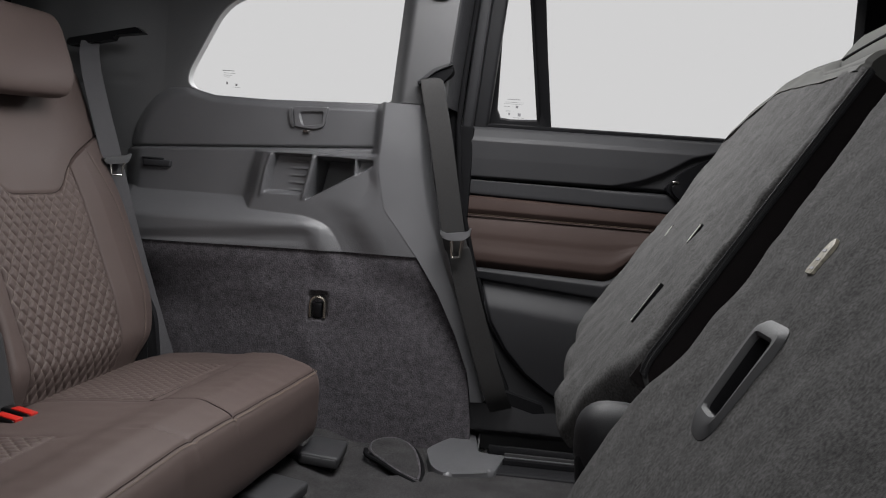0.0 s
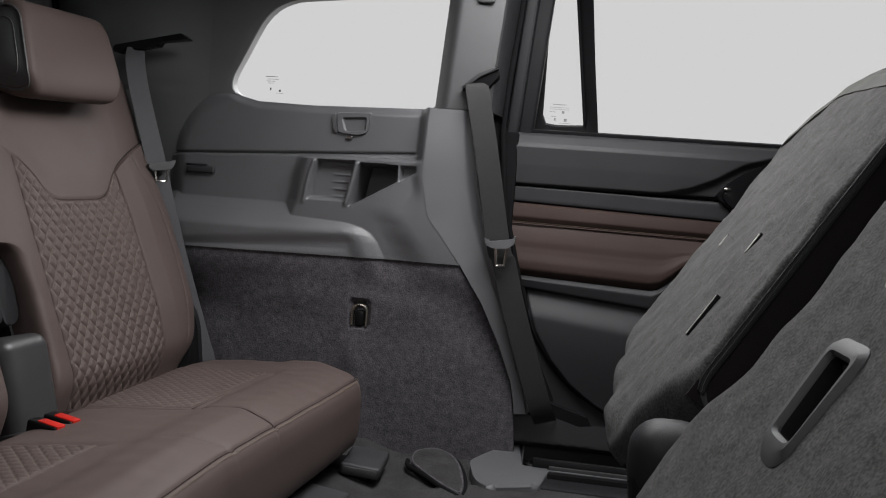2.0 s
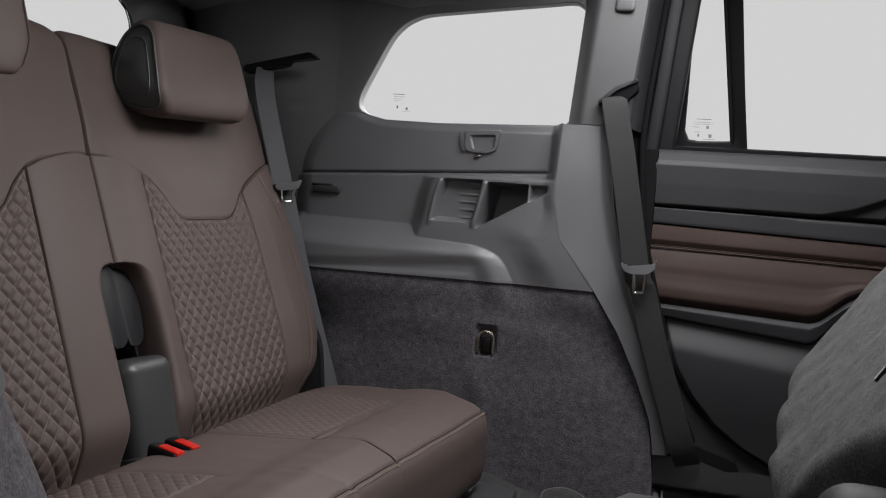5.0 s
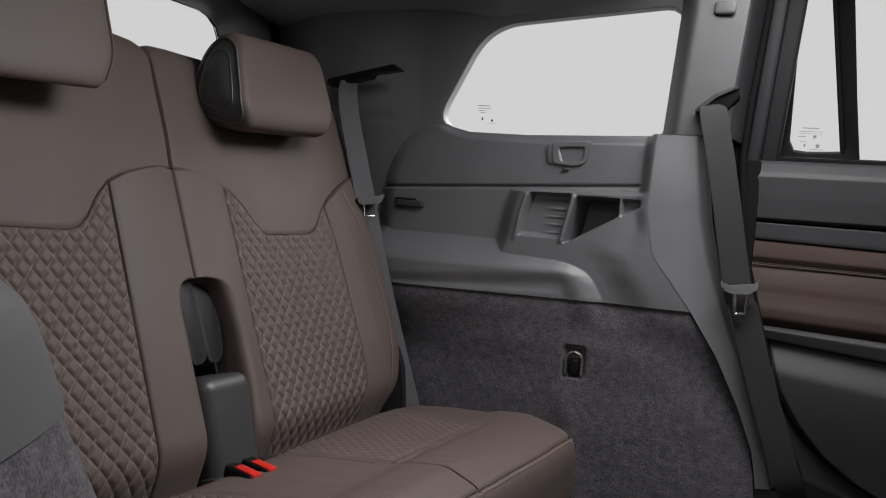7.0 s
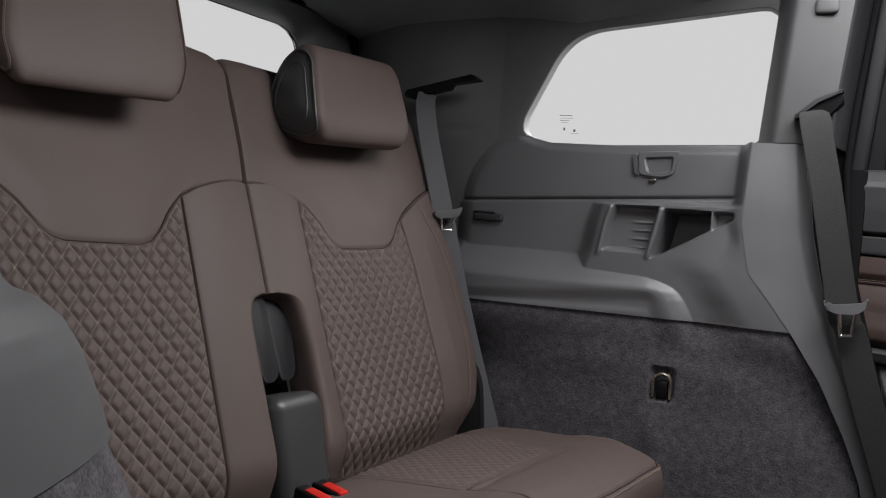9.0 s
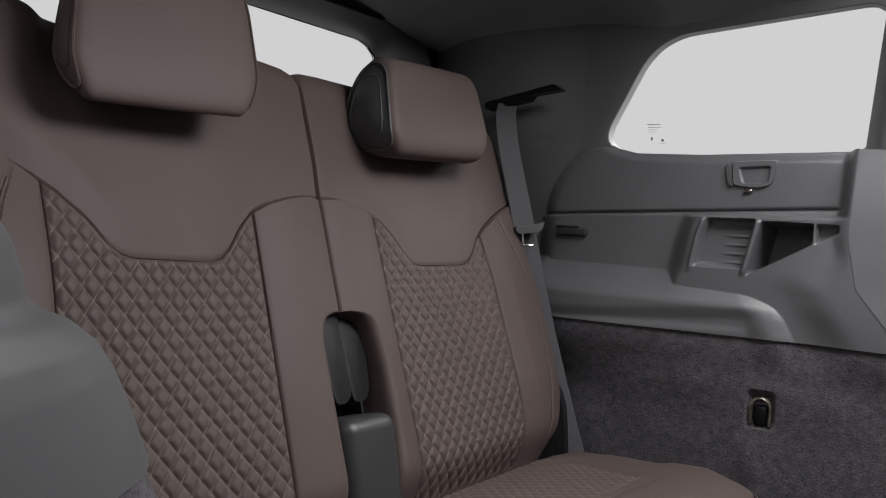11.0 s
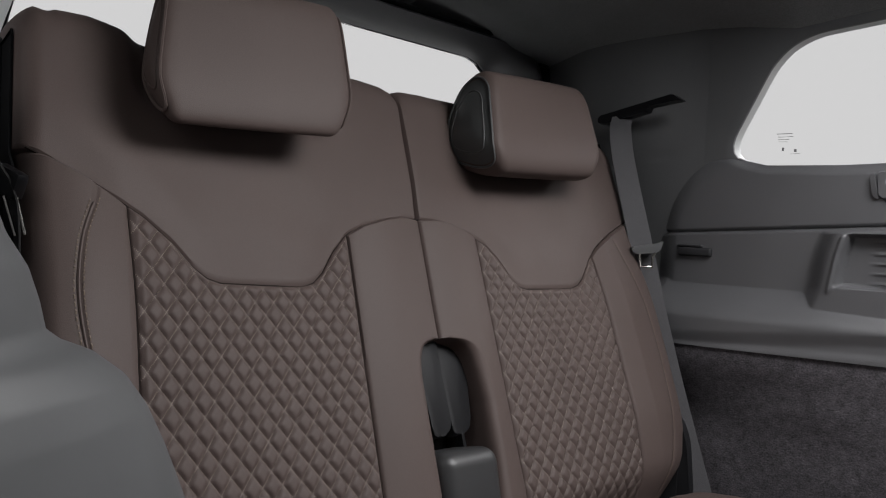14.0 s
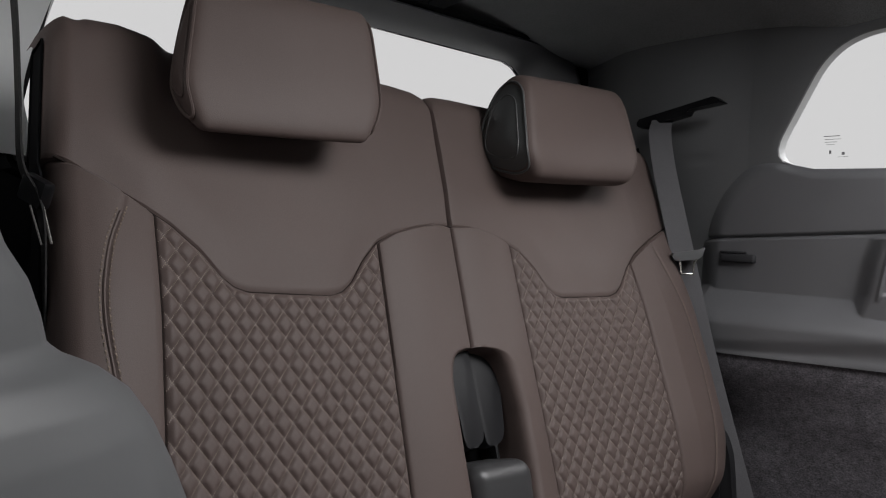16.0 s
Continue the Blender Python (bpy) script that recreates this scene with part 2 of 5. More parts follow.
def resample(outline, n):
    p = [Vector(q) for q in outline]
    d = [0]
    for a, b in zip(p, p[1:] + p[:1]):
        d.append(d[-1] + (b - a).length)
    xs, ys = [q.x for q in p] + [p[0].x], [q.y for q in p] + [p[0].y]
    return [(interp(d, xs, d[-1] * k / n), interp(d, ys, d[-1] * k / n)) for k in range(n)]


def radial(outline, inner, centre):
    """The points of outline met by the rays from centre through the points of inner."""
    c, out = Vector(centre), []
    for p in inner:
        w = (Vector(p) - c).normalized()
        best = 0
        for a, b in zip(outline, outline[1:] + outline[:1]):
            a, b = Vector(a) - c, Vector(b) - c
            e = b - a
            den = w.x * e.y - w.y * e.x
            if abs(den) > 1e-9:
                s = (a.x * e.y - a.y * e.x) / den
                k = (a.x * w.y - a.y * w.x) / den
                if s > 0 and -1e-6 <= k <= 1 + 1e-6:
                    best = max(best, s)
        out.append(c + w * best)
    return out


# ---- ground and shell ----
def build_ground():
    bm = bmesh.new()
    bmesh.ops.create_grid(bm, x_segments=2, y_segments=2, size=300)
    moved(bm, pose(0, 0, -1.08))
    tagged(part("ground", bm, studio_white), "smooth grey studio floor under the car", "floor", kind="structure")


build_ground()

def build_floor():
    def f(u, v):
        x, y = lerp(-1.05, 1.3, u), lerp(0.12, 1.62, v)
        z = -0.47 + 0.006 * noise.noise((x * 6, y * 6, 0))
        z += 0.02 * ss(-0.22, -0.3, x)
        return (x, y, z)
    tagged(part("floor", sheet(f, 120, 80, (0, 0, -0.06)), floor_carpet), "dark grey carpeted car floor", "floor", kind="structure")


build_floor()


# left quarter trim: y is the depth of its inner face
RIDGE_Z = (-0.48, -0.412, -0.358, -0.317, -0.252, -0.179, -0.114, -0.073, -0.032, 0.039, 0.155, 0.45)
RIDGE_X = (-0.010, -0.015, -0.022, -0.030, -0.056, -0.093, -0.137, -0.169, -0.203, -0.218, -0.214, -0.19)
FLANK_Z = (-0.48, -0.363, -0.306, -0.224, -0.142, -0.041, 0.028, 0.097, 0.158, 0.45)
FLANK_X = (0.03, 0.004, -0.012, -0.036, -0.070, -0.103, -0.120, -0.130, -0.138, -0.145)
PILLAR_Z = (-0.48, -0.364, -0.26, -0.136, 0.001, 0.136, 0.232, 0.45)
PILLAR_X = (0.085, 0.045, -0.005, -0.040, -0.078, -0.092, -0.086, -0.066)


def ridge(z):
    return interp(RIDGE_Z, RIDGE_X, z)


def pocket(x, z, x0, x1, z0, z1, w=0.004, lean=0.0):
    x = x + lean * (z - z1)
    return ss(x0 - w, x0 + w, x) * (1 - ss(x1 - w, x1 + w, x)) * ss(z0 - w, z0 + w, z) * (1 - ss(z1 - w, z1 + w, z))


SLANT = 0.589  # slope of the bin's slanting front edge


def bin_left(z):
    return interp((-0.05, -0.02, 0.0, 0.03, 0.064), (-0.452, -0.440, -0.437, -0.432, -0.422), z)


def bin_mid(z):
    return -0.342 + 0.21 * (z - 0.057)


def rise_over(x, z):
    """Height over the slanting edge of the bin."""
    return z + 0.018 - SLANT * (x + 0.326)


def panel_top(x):
    """The upper edge of the trim, under the quarter window."""
    return interp((-0.80, -0.66, -0.61, -0.585, -0.55, -0.43, -0.21, -0.18), (0.185, 0.183, 0.179, 0.168, 0.160, 0.158, 0.163, 0.160), x)


def inside(d, w):
    """1 where d is above 0, with a soft edge of width w."""
    return ss(-w, w, d)


def flank_y(z):
    return 1.353 + 0.004 * ss(0.05, 0.162, z) - 0.004 * ss(0.05, -0.12, z) + 0.010 * ss(-0.13, -0.33, z)


def trim_y(x, z):
    r = ridge(z)
    top = panel_top(x)
    y = 1.392 + 0.010 * ss(top - 0.016, top, z)
    # rounded rear corner
    d = math.hypot(max(0.0, -0.585 - x), max(0.0, z - 0.055)) - 0.112
    y += 0.034 * ss(-0.014, 0.06, d)
    # parting line
    zl = 0.054 + 0.058 * (x + 0.687)
    y += 0.006 * math.exp(-((z - zl) / 0.0024) ** 2) * (1 - ss(-0.245, -0.235, x))
    y -= 0.004 * (1 - ss(zl - 0.006, zl, z))
    # the swelling that carries the storage bin
    rim = inside(x - bin_left(z) + 0.024, 0.019) * (1 - ss(0.058, 0.066, z - 0.02 * (x + 0.43)))
    y -= 0.024 * rim
    # raised beads along the rims of its openings
    bead = math.exp(-((x - bin_left(z) - 0.001) / 0.0035) ** 2) + math.exp(-((x - bin_mid(z)) / 0.004) ** 2) * inside(rise_over(x, z) - 0.004, 0.004)
    y -= 0.0035 * bead * inside(z + 0.024, 0.006) * (1 - inside(z - 0.056, 0.003))
    # the ledge over the wheel arch, rounded off at its front end
    end = interp((-0.13, -0.112, -0.087, -0.05, -0.02), (-0.250, -0.256, -0.270, -0.300, -0.345), z)
    front = 1 - ss(end - 0.075, end + 0.068, x)
    y -= max(0.0, lerp(0.058, 0.040, ss(-0.62, -0.33, x)) * front * ss(-0.020, -0.078, z) ** 0.8 - max(0.0, 1.392 - y))
    zz = z - 0.09 * (x + 0.35)
    inset = ss(-0.070, -0.094, zz) * (1 - ss(-0.362, -0.322, x + 0.45 * (z + 0.078)))
    y += 0.005 * inset - 0.002 * inset * ss(-0.100, -0.112, z - 0.04 * (x + 0.35)) * (1 - ss(-0.37, -0.34, x))
    # the apron under the bin leans inwards towards its foot
    y -= 0.012 * ss(end - 0.01, end + 0.07, x) * ss(0.01, -0.12, z - 0.6 * (x + 0.30))
    # step to the pillar
    y = lerp(y, flank_y(z) + 0.001, ss(r - lerp(0.024, 0.10, ss(0.02, -0.08, z)), r - 0.0005, x))
    # openings of the bin: a ribbed tray, a deep pocket and a small one
    rise = rise_over(x, z)
    tray = inside(x - bin_left(z) - 0.008, 0.0035) * (1 - inside(x - bin_mid(z) + 0.006, 0.003)) * inside(z + 0.014, 0.004) * (1 - inside(z - 0.057, 0.003))
    y += 0.019 * tray
    if tray > 0.9 and -0.398 < x:
        y -= 0.0024 * max(0.0, math.sin((z + 0.012) / 0.0068 * math.pi)) ** 2 * ss(-0.398, -0.375, x)
    y += 0.085 * inside(x - bin_mid(z) - 0.008, 0.0035) * (1 - inside(x + 0.268, 0.003)) * inside(rise - 0.012, 0.004) * (1 - inside(z - 0.054, 0.003))
    y += 0.016 * inside(x + 0.260, 0.003) * (1 - inside(x + 0.233, 0.003)) * inside(rise - 0.008, 0.003) * (1 - inside(z - 0.054, 0.003))
    return y


def build_left_trim():
    trim = thing("wall_left", "dark grey moulded plastic quarter trim with storage bin and carpeted lower panel", "wall", kind="structure")

    def lower(u, v):
        z = lerp(-0.122 + 0.008 * u, panel_top(lerp(-0.80, -0.21, u)), v)
        x = lerp(-0.80, ridge(z), u)
        return (x, trim_y(x, z), z)
    part("ledge_panel", sheet(lower, 310, 190, (0, 0.03, 0)), plastic, trim)

    def flank(u, v):
        z = lerp(-0.372, 0.162, v)
        x = lerp(ridge(z), interp(FLANK_Z, FLANK_X, z), u)
        return (x, flank_y(z) + 0.008 * u + 0.016 * ss(0.80, 1, u), z)
    part("pillar_base", sheet(flank, 30, 90, (0, 0.04, 0)), plastic, trim, "smooth grey plastic pillar base")

    def back_face(u, v):
        x, y, z = flank(1, v)
        return (lerp(x, interp(PILLAR_Z, PILLAR_X, z), u), y + 0.012 + 0.075 * ss(0.0, 1.0, u), z)
    part("pillar_return", sheet(back_face, 16, 60, (0, 0.03, 0)), rubber, trim, "black return beside the door seal")

    def rug(u, v):
        z = lerp(-0.485, -0.112 + 0.008 * u, v)
        x = lerp(-0.80, ridge(z) - 0.003, u)
        arch = math.hypot(x + 0.36, z + 0.52)
        y = 1.387 - 0.022 * ss(0.46, 0.33, arch) * ss(-0.125, -0.2, z) + 0.0015 * noise.noise((x * 14, z * 14, 3)) + 0.0006 * noise.noise((x * 60, z * 60, 5))
        near = lerp(trim_y(x, max(z, -0.122)) + 0.004, sum(trim_y(x + 0.02 * k, -0.122) for k in range(-4, 5)) / 9 + 0.004, ss(-0.122, -0.17, z))
        y = lerp(near, y, ss(-0.13, -0.26, z))
        y -= 0.004 * math.exp(-((x + 0.325 + 0.15 * (z + 0.3)) / 0.022) ** 2) * ss(-0.25, -0.31, z)
        y += 0.012 * pocket(x, z, -0.335, -0.301, -0.244, -0.196, 0.005)
        return (x, y, z)
    part("carpet_panel", sheet(rug, 170, 90, (0, 0.02, 0)), carpet, trim, "charcoal needle-felt carpet panel")
    # lamp lens and bag hook
    part("small_lens", box(-0.679, -0.624, 1.380, 1.40, 0.0165, 0.0295, 0.003, 3), plastic_dark, trim, "small dark lens")
    part("lens_shade", box(-0.682, -0.640, 1.383, 1.40, 0.0305, 0.034, 0.0015, 2), plastic_dark, trim)

    def on_panel(a, b, d):
        return (a, 1.390 + d, b)
    o = rounded([(-0.392, 0.110), (-0.352, 0.106), (-0.332, 0.112), (-0.326, 0.1505), (-0.393, 0.1475)], [0.008, 0.006, 0.008, 0.003, 0.003])
    i = rounded([(-0.373, 0.113), (-0.338, 0.117), (-0.337, 0.139), (-0.381, 0.1365)], 0.004)
    inner = resample(i, 48)
    part("bag_hook", ring(inner, radial(o, inner, (-0.356, 0.127)), on_panel, [(0, 0.02), (0, 0.0), (0.2, -0.003), (0.85, -0.003), (1, 0.004)]), plastic, trim, "recessed grey bag hook")
    part("hook_flap", prism(rounded([(-0.370, 0.1145), (-0.341, 0.1175), (-0.340, 0.1305), (-0.372, 0.1285)], 0.003), lambda a, b, d: on_panel(a, b, 0.004 + d), 0.01, 0.002), plastic, trim)
    part("hook_tab", prism(rounded([(-0.389, 0.108), (-0.3975, 0.112), (-0.402, 0.1415), (-0.396, 0.146)], 0.003), lambda a, b, d: on_panel(a, b, d - 0.003), 0.01, 0.0015), plastic, trim)
    part("hook_well", prism(i, lambda a, b, d: on_panel(a, b, 0.013 + d), 0.004), gloss_black, trim)
    part("hook_screw", box(-0.372, -0.360, 1.386, 1.392, 0.100, 0.1045, 0.0015), steel, trim, "small bright screw")
    return trim


left_trim = build_left_trim()
# Black box added behind the trim to stop light leaking through its gaps.
part("trim_leak_block", box(-1.06, -0.06, 1.49, 1.52, -0.5, 0.14, 0.004), rubber, left_trim)


def build_lashing_hook():
    h = thing("lashing_hook", "pale metal lashing ring set in the carpeted side panel", "hook")
    c = Vector((-0.3175, 1.366, -0.222))
    loop = [(c.x - 0.0135, c.y, c.z - 0.02), (c.x - 0.0135, c.y, c.z + 0.006)] + [(c.x + 0.0135 * math.cos(a), c.y, c.z + 0.006 + 0.0125 * math.sin(a)) for a in [math.pi - math.pi * k / 10 for k in range(1, 10)]] + [(c.x + 0.0135, c.y, c.z + 0.006), (c.x + 0.0135, c.y, c.z - 0.02)]
    part("ring", tube(loop, 0.0031), brass, h, "pale metal ring")
    part("seat", box(c.x - 0.009, c.x + 0.009, c.y - 0.002, c.y + 0.014, c.z - 0.022, c.z + 0.008, 0.004), gloss_black, h, "black clip")


build_lashing_hook()

# the quarter window in the left wall, and the trim round it
WIN = rounded([(-0.622, 0.174), (-0.540, 0.156), (-0.207, 0.165), (-0.194, 0.380), (-0.535, 0.350)], [0.045, 0.06, 0.022, 0.034, 0.06], 7)


def build_left_window():
    win = thing("window_1", "fixed rear quarter window with rounded corners and white daylight behind", "window", kind="structure")
    inner = resample(WIN, 96)
    outer = radial([(-0.655, 0.150), (-0.197, 0.150), (-0.178, 0.42), (-0.50, 0.385), (-0.655, 0.392)], inner, (-0.37, 0.26))

    def place(a, b, d):
        return (a, 1.4045 + d, b)
    part("window_trim", ring(inner, outer, place, [(0, 0.02), (0, 0.003), (0.008, 0.0005), (0.03, 0.0), (0.3, 0.0), (1, 0.0)]), corner_plastic, left_trim)
    # Pale band for the frit, with the glow at the glass edge coloured in.
    seal = ring([Vector(p).lerp(Vector((-0.37, 0.26)), 0.010) for p in inner], inner, place, [(1, 0.004), (0, 0.010), (0, 0.02), (1, 0.02)])
    part("window_edge_band", seal, lightened_trim, win, "pale frit band lightened for the window's glow")
    pane = prism(inner, lambda a, b, d: place(a, b, 0.014 + d), 0.004)
    ob = part("pane", pane, glass, win)
    ob.visible_shadow = False
    # maker's marks printed in the corner
    marks = [box(x0, x1, 1.4145, 1.4150, z0, z1) for x0, x1, z0, z1 in ((-0.545, -0.522, 0.2085, 0.2095), (-0.543, -0.52, 0.204, 0.2046), (-0.543, -0.526, 0.2, 0.2006), (-0.541, -0.529, 0.1965, 0.197), (-0.536, -0.533, 0.183, 0.188), (-0.518, -0.514, 0.181, 0.185), (-0.523, -0.509, 0.178, 0.1784))]
    for m in marks:
        part("printed_mark", m, print_ink, win)


build_left_window()


def build_pillar():
    pil = thing("left_pillar_trim", "dark grey plastic pillar trim with a belt slot and round cap", "pillar", kind="structure")

    def f(u, v):
        z = lerp(0.164, 0.56, v)
        a, b = interp((0.16, 0.45), (-0.212, -0.193), z), interp(PILLAR_Z, PILLAR_X, z)
        x = lerp(a, b, u)
        y = 1.398 - 0.034 * math.sin(min(1, u * 4) * math.pi * 0.5) + 0.012 * u + 0.085 * ss(0.83, 1.0, u)
        return (x, y, z)
    part("pillar_cover", sheet(lambda u, v: f(u * 0.86, v), 34, 40, (0, 0.05, 0)), pillar_plastic, pil)
    part("pillar_return", sheet(lambda u, v: f(lerp(0.861, 1, u), v), 14, 40, (0, 0.05, 0)), plastic_dark, pil, "dark plastic return beside the door seal")
    slot = prism(rounded([(-0.159, 0.196), (-0.148, 0.202), (-0.113, 0.203), (-0.095, 0.224), (-0.098, 0.237), (-0.130, 0.223)], 0.004), lambda a, b, d: (a, 1.355 + d, b), 0.03, 0.002)
    part("belt_slot", slot, rubber, pil, "black slotted belt guide")
    part("slot_lip", prism(rounded([(-0.160, 0.201), (-0.131, 0.2265), (-0.098, 0.2405), (-0.095, 0.237), (-0.128, 0.221), (-0.156, 0.197)], 0.002), lambda a, b, d: (a, 1.350 + d, b), 0.02, 0.003), plastic_dark, pil)
    cap = moved(box(-0.5, 0.5, -0.5, 0.5, -0.5, 0.5, 0.25, 4), Matrix.Translation((-0.129, 1.366, 0.363)) @ Matrix.Diagonal((0.032, 0.008, 0.021, 1)))
    part("cap", cap, pillar_plastic, pil, "small oval cap")
    part("seal_channel", box(-0.14, -0.03, 1.53, 1.60, 0.0, 0.56, 0.01), rubber, pil, "black rubber door seal")
    part("seal_rib", tube([(interp(PILLAR_Z, PILLAR_X, z) + 0.004, 1.452, z) for z in [0.56 - 0.02 * k for k in range(36)]], 0.005), rubber, pil, "black rubber door seal")


build_pillar()


def build_left_door():
    door = thing("left_rear_door", "closed rear car door with grey top, brown leather pad and dark lower panel", "door", kind="structure")

    def fall(x, z):
        """The door's lines sink a little towards the front."""
        return z + interp((-0.165, -0.155, -0.135, -0.034, 0.008, 0.04), (-0.085, -0.085, -0.034, -0.012, -0.024, -0.008), z) * (min(x, 0.35) + 0.03)

    def profile(zs, ys, x0, x1, bend=None):
        def f(u, v):
            z = interp([k / (len(zs) - 1) for k in range(len(zs))], zs, v)
            y = interp([k / (len(zs) - 1) for k in range(len(zs))], ys, v)
            x = lerp(x0, x1, u)
            if bend:
                z = bend(x, z)
            return (x, y, fall(x, z))
        return f
    BELT_Z, BELT_Y = (0.040, 0.045, 0.080, 0.114, 0.122, 0.138, 0.148, 0.150), (1.512, 1.500, 1.494, 1.490, 1.493, 1.504, 1.520, 1.56)

    def crease(x):
        """The line along which the upper panel is drawn up towards the pull."""
        return interp((0.15, 0.22, 0.268, 0.309, 0.359, 0.41, 0.6), (0.030, 0.044, 0.056, 0.074, 0.105, 0.122, 0.130), x)

    def upper(u, v):
        x, z = interp((0, 0.3, 0.9, 1), (-0.09, 0.15, 0.50, 1.1), u), lerp(0.040, 0.150, v)
        return (x, interp(BELT_Z, BELT_Y, z) + 0.013 * ss(crease(x) + 0.004, crease(x) - 0.010, z), z)
    part("belt_panel", sheet(upper, 200, 72, (0, 0.03, 0)), door_plastic, door)
    # Black strip added over the sill, which the lamp would light white.
    part("sill_cover_strip", box(-0.09, 1.1, 1.512, 1.548, 0.139, 0.1505, 0.004), rubber, door, "black strip added to hide the lit window sill")
    part("trim_strip", sheet(profile((0.039, 0.037, 0.010, 0.007), (1.515, 1.503, 1.503, 1.512), -0.09, 1.1), 30, 20, (0, 0.03, 0)), plastic_dark, door)

    def rise(x):
        return ss(0.212, 0.29, x)

    def pad(zs, ys):
        def f(u, v):
            x = lerp(-0.09, 1.1, u)
            z = interp([k / (len(zs) - 1) for k in range(len(zs))], zs, v)
            y = interp([k / (len(zs) - 1) for k in range(len(zs))], ys, v)
            z += 0.05 * rise(x) * ss(-0.04, -0.135, z)
            y -= 0.005 * math.sin(math.pi * v) ** 0.5
            return (x, y + 0.0012 * noise.noise((x * 9, z * 22, 2)), fall(x, z))
        return f
    part("upper_pad", sheet(pad((0.0068, 0.002, -0.02, -0.033), (1.51, 1.503, 1.50, 1.505)), 60, 24, (0, 0.02, 0)), door_leather, door, "red-brown leather pad")
    part("lower_pad", sheet(pad((-0.033, -0.050, -0.066, -0.078, -0.090, -0.105, -0.120, -0.135), (1.503, 1.499, 1.496, 1.4955, 1.493, 1.4885, 1.488, 1.500)), 60, 30, (0, 0.02, 0)), door_leather, door, "red-brown leather armrest pad")
    part("pad_piping", tube([(lerp(-0.09, 1.1, k / 80), 1.4985, fall(lerp(-0.09, 1.1, k / 80), -0.0335)) for k in range(81)], 0.0016), door_leather, door)
    st = stitches([(-0.06 + 0.02 * k, 1.4945, fall(-0.06 + 0.02 * k, -0.0300)) for k in range(29)], (0, -1, 0), 0.005, 0.002, 0.0005)
    part("stitching", st, stitch, door, "tan stitching")
    part("armrest_edge", sheet(profile((-0.134, -0.14, -0.155, -0.16), (1.494, 1.487, 1.492, 1.502), -0.09, 1.1, bend=lambda x, z: z + 0.05 * rise(x)), 90, 20, (0, 0.02, 0)), plastic_dark, door)

    SWEEP_Z, SWEEP_X = (-0.47, -0.371, -0.337, -0.29, -0.237, -0.161, -0.13), (0.32, 0.118, 0.071, 0.029, -0.003, -0.028, -0.036)

    def low_top(x):
        return -0.158 + 0.05 * rise(x) - 0.085 * (min(x, 0.35) + 0.03)

    def low_y(x, z):
        return 1.502 - 0.020 * ss(-0.165, -0.215, z + 0.10 * x) + 0.022 * ss(-0.23, -0.45, z)

    def low(u, v):
        """The lower panel: dished under the armrest, and ending behind in a swept edge."""
        z = lerp(-0.47, low_top(lerp(-0.03, 1.1, u ** 2)), v)
        x = lerp(interp(SWEEP_Z, SWEEP_X, z), 1.1, u ** 2)
        return (x, low_y(x, z) + 0.006 * (1 - ss(0.0, 0.008, x - interp(SWEEP_Z, SWEEP_X, z))), z)
    part("lower_panel", sheet(low, 90, 70, (0, 0.03, 0)), plastic_dark, door, "dark dished lower door panel")

    def low_rear(u, v):
        z = lerp(-0.47, low_top(-0.03), v)
        x = lerp(-0.09, interp(SWEEP_Z, SWEEP_X, z), u)
        return (x, low_y(x, z) + 0.018, z)
    part("lower_rear_panel", sheet(low_rear, 20, 50, (0, 0.02, 0)), door_plastic, door)
    sweep = smooth_line([(interp(SWEEP_Z, SWEEP_X, z) - 0.001, 1.495 + 0.022 * ss(-0.23, -0.45, z), z) for z in (-0.155, -0.18, -0.21, -0.24, -0.27, -0.30, -0.33, -0.36, -0.39, -0.42, -0.45)], 5)
    part("sweep_seal", tube(sweep, 0.0045), rubber, door, "black rubber gap along the swept edge")
    # Black backing added so that no light leaks between the door's panels.
    part("door_leak_block", box(-0.09, 1.1, 1.527, 1.56, -0.47, 0.135, 0.004), rubber, door)
    # window frame, fixed quarter light and main pane
    def at(a, b, d):
        return (a, 1.56 + d - 0.10 * max(0.0, b - 0.15), b)
    part("frame_bar", prism([(0.064, 0.14), (0.092, 0.14), (0.037, 0.56), (0.006, 0.56)], lambda a, b, d: at(a, b, d - 0.012), 0.03, 0.003), rubber, door, "black window divider bar")
    for name, x0, x1, y, mat in (("frame_flange", -0.088, -0.064, 1.500, plastic_dark), ("frame_inner", -0.066, -0.036, 1.512, black_plastic)):
        part(name, prism([(x0, 0.13), (x1, 0.13), (x1 + 0.038, 0.58), (x0 + 0.038, 0.58)], lambda a, b, d: (a, y + d - 0.10 * max(0.0, b - 0.15), b), 0.03, 0.006, 3), mat, door, "dark plastic window frame cover")
    o = resample(rounded([(-0.045, 0.13), (0.09, 0.13), (0.036, 0.6), (-0.06, 0.6)], 0.004), 48)
    i = resample(rounded([(-0.021, 0.160), (0.066, 0.163), (0.008, 0.57), (-0.022, 0.57)], [0.02, 0.006, 0.006, 0.006]), 48)
    part("frame_rear", ring(i, radial(o, i, (0.012, 0.30)), lambda a, b, d: at(a, b, d - 0.02), [(0, 0.03), (0, 0.008), (0.2, 0), (1, -0.01)]), rubber, door, "black window frame")
    part("pane_band", ring([Vector(p).lerp(Vector((0.012, 0.30)), 0.03) for p in i], i, lambda a, b, d: at(a, b, d - 0.004), [(0, 0), (1, 0)]), plastic_light, door, "pale band round the quarter pane")
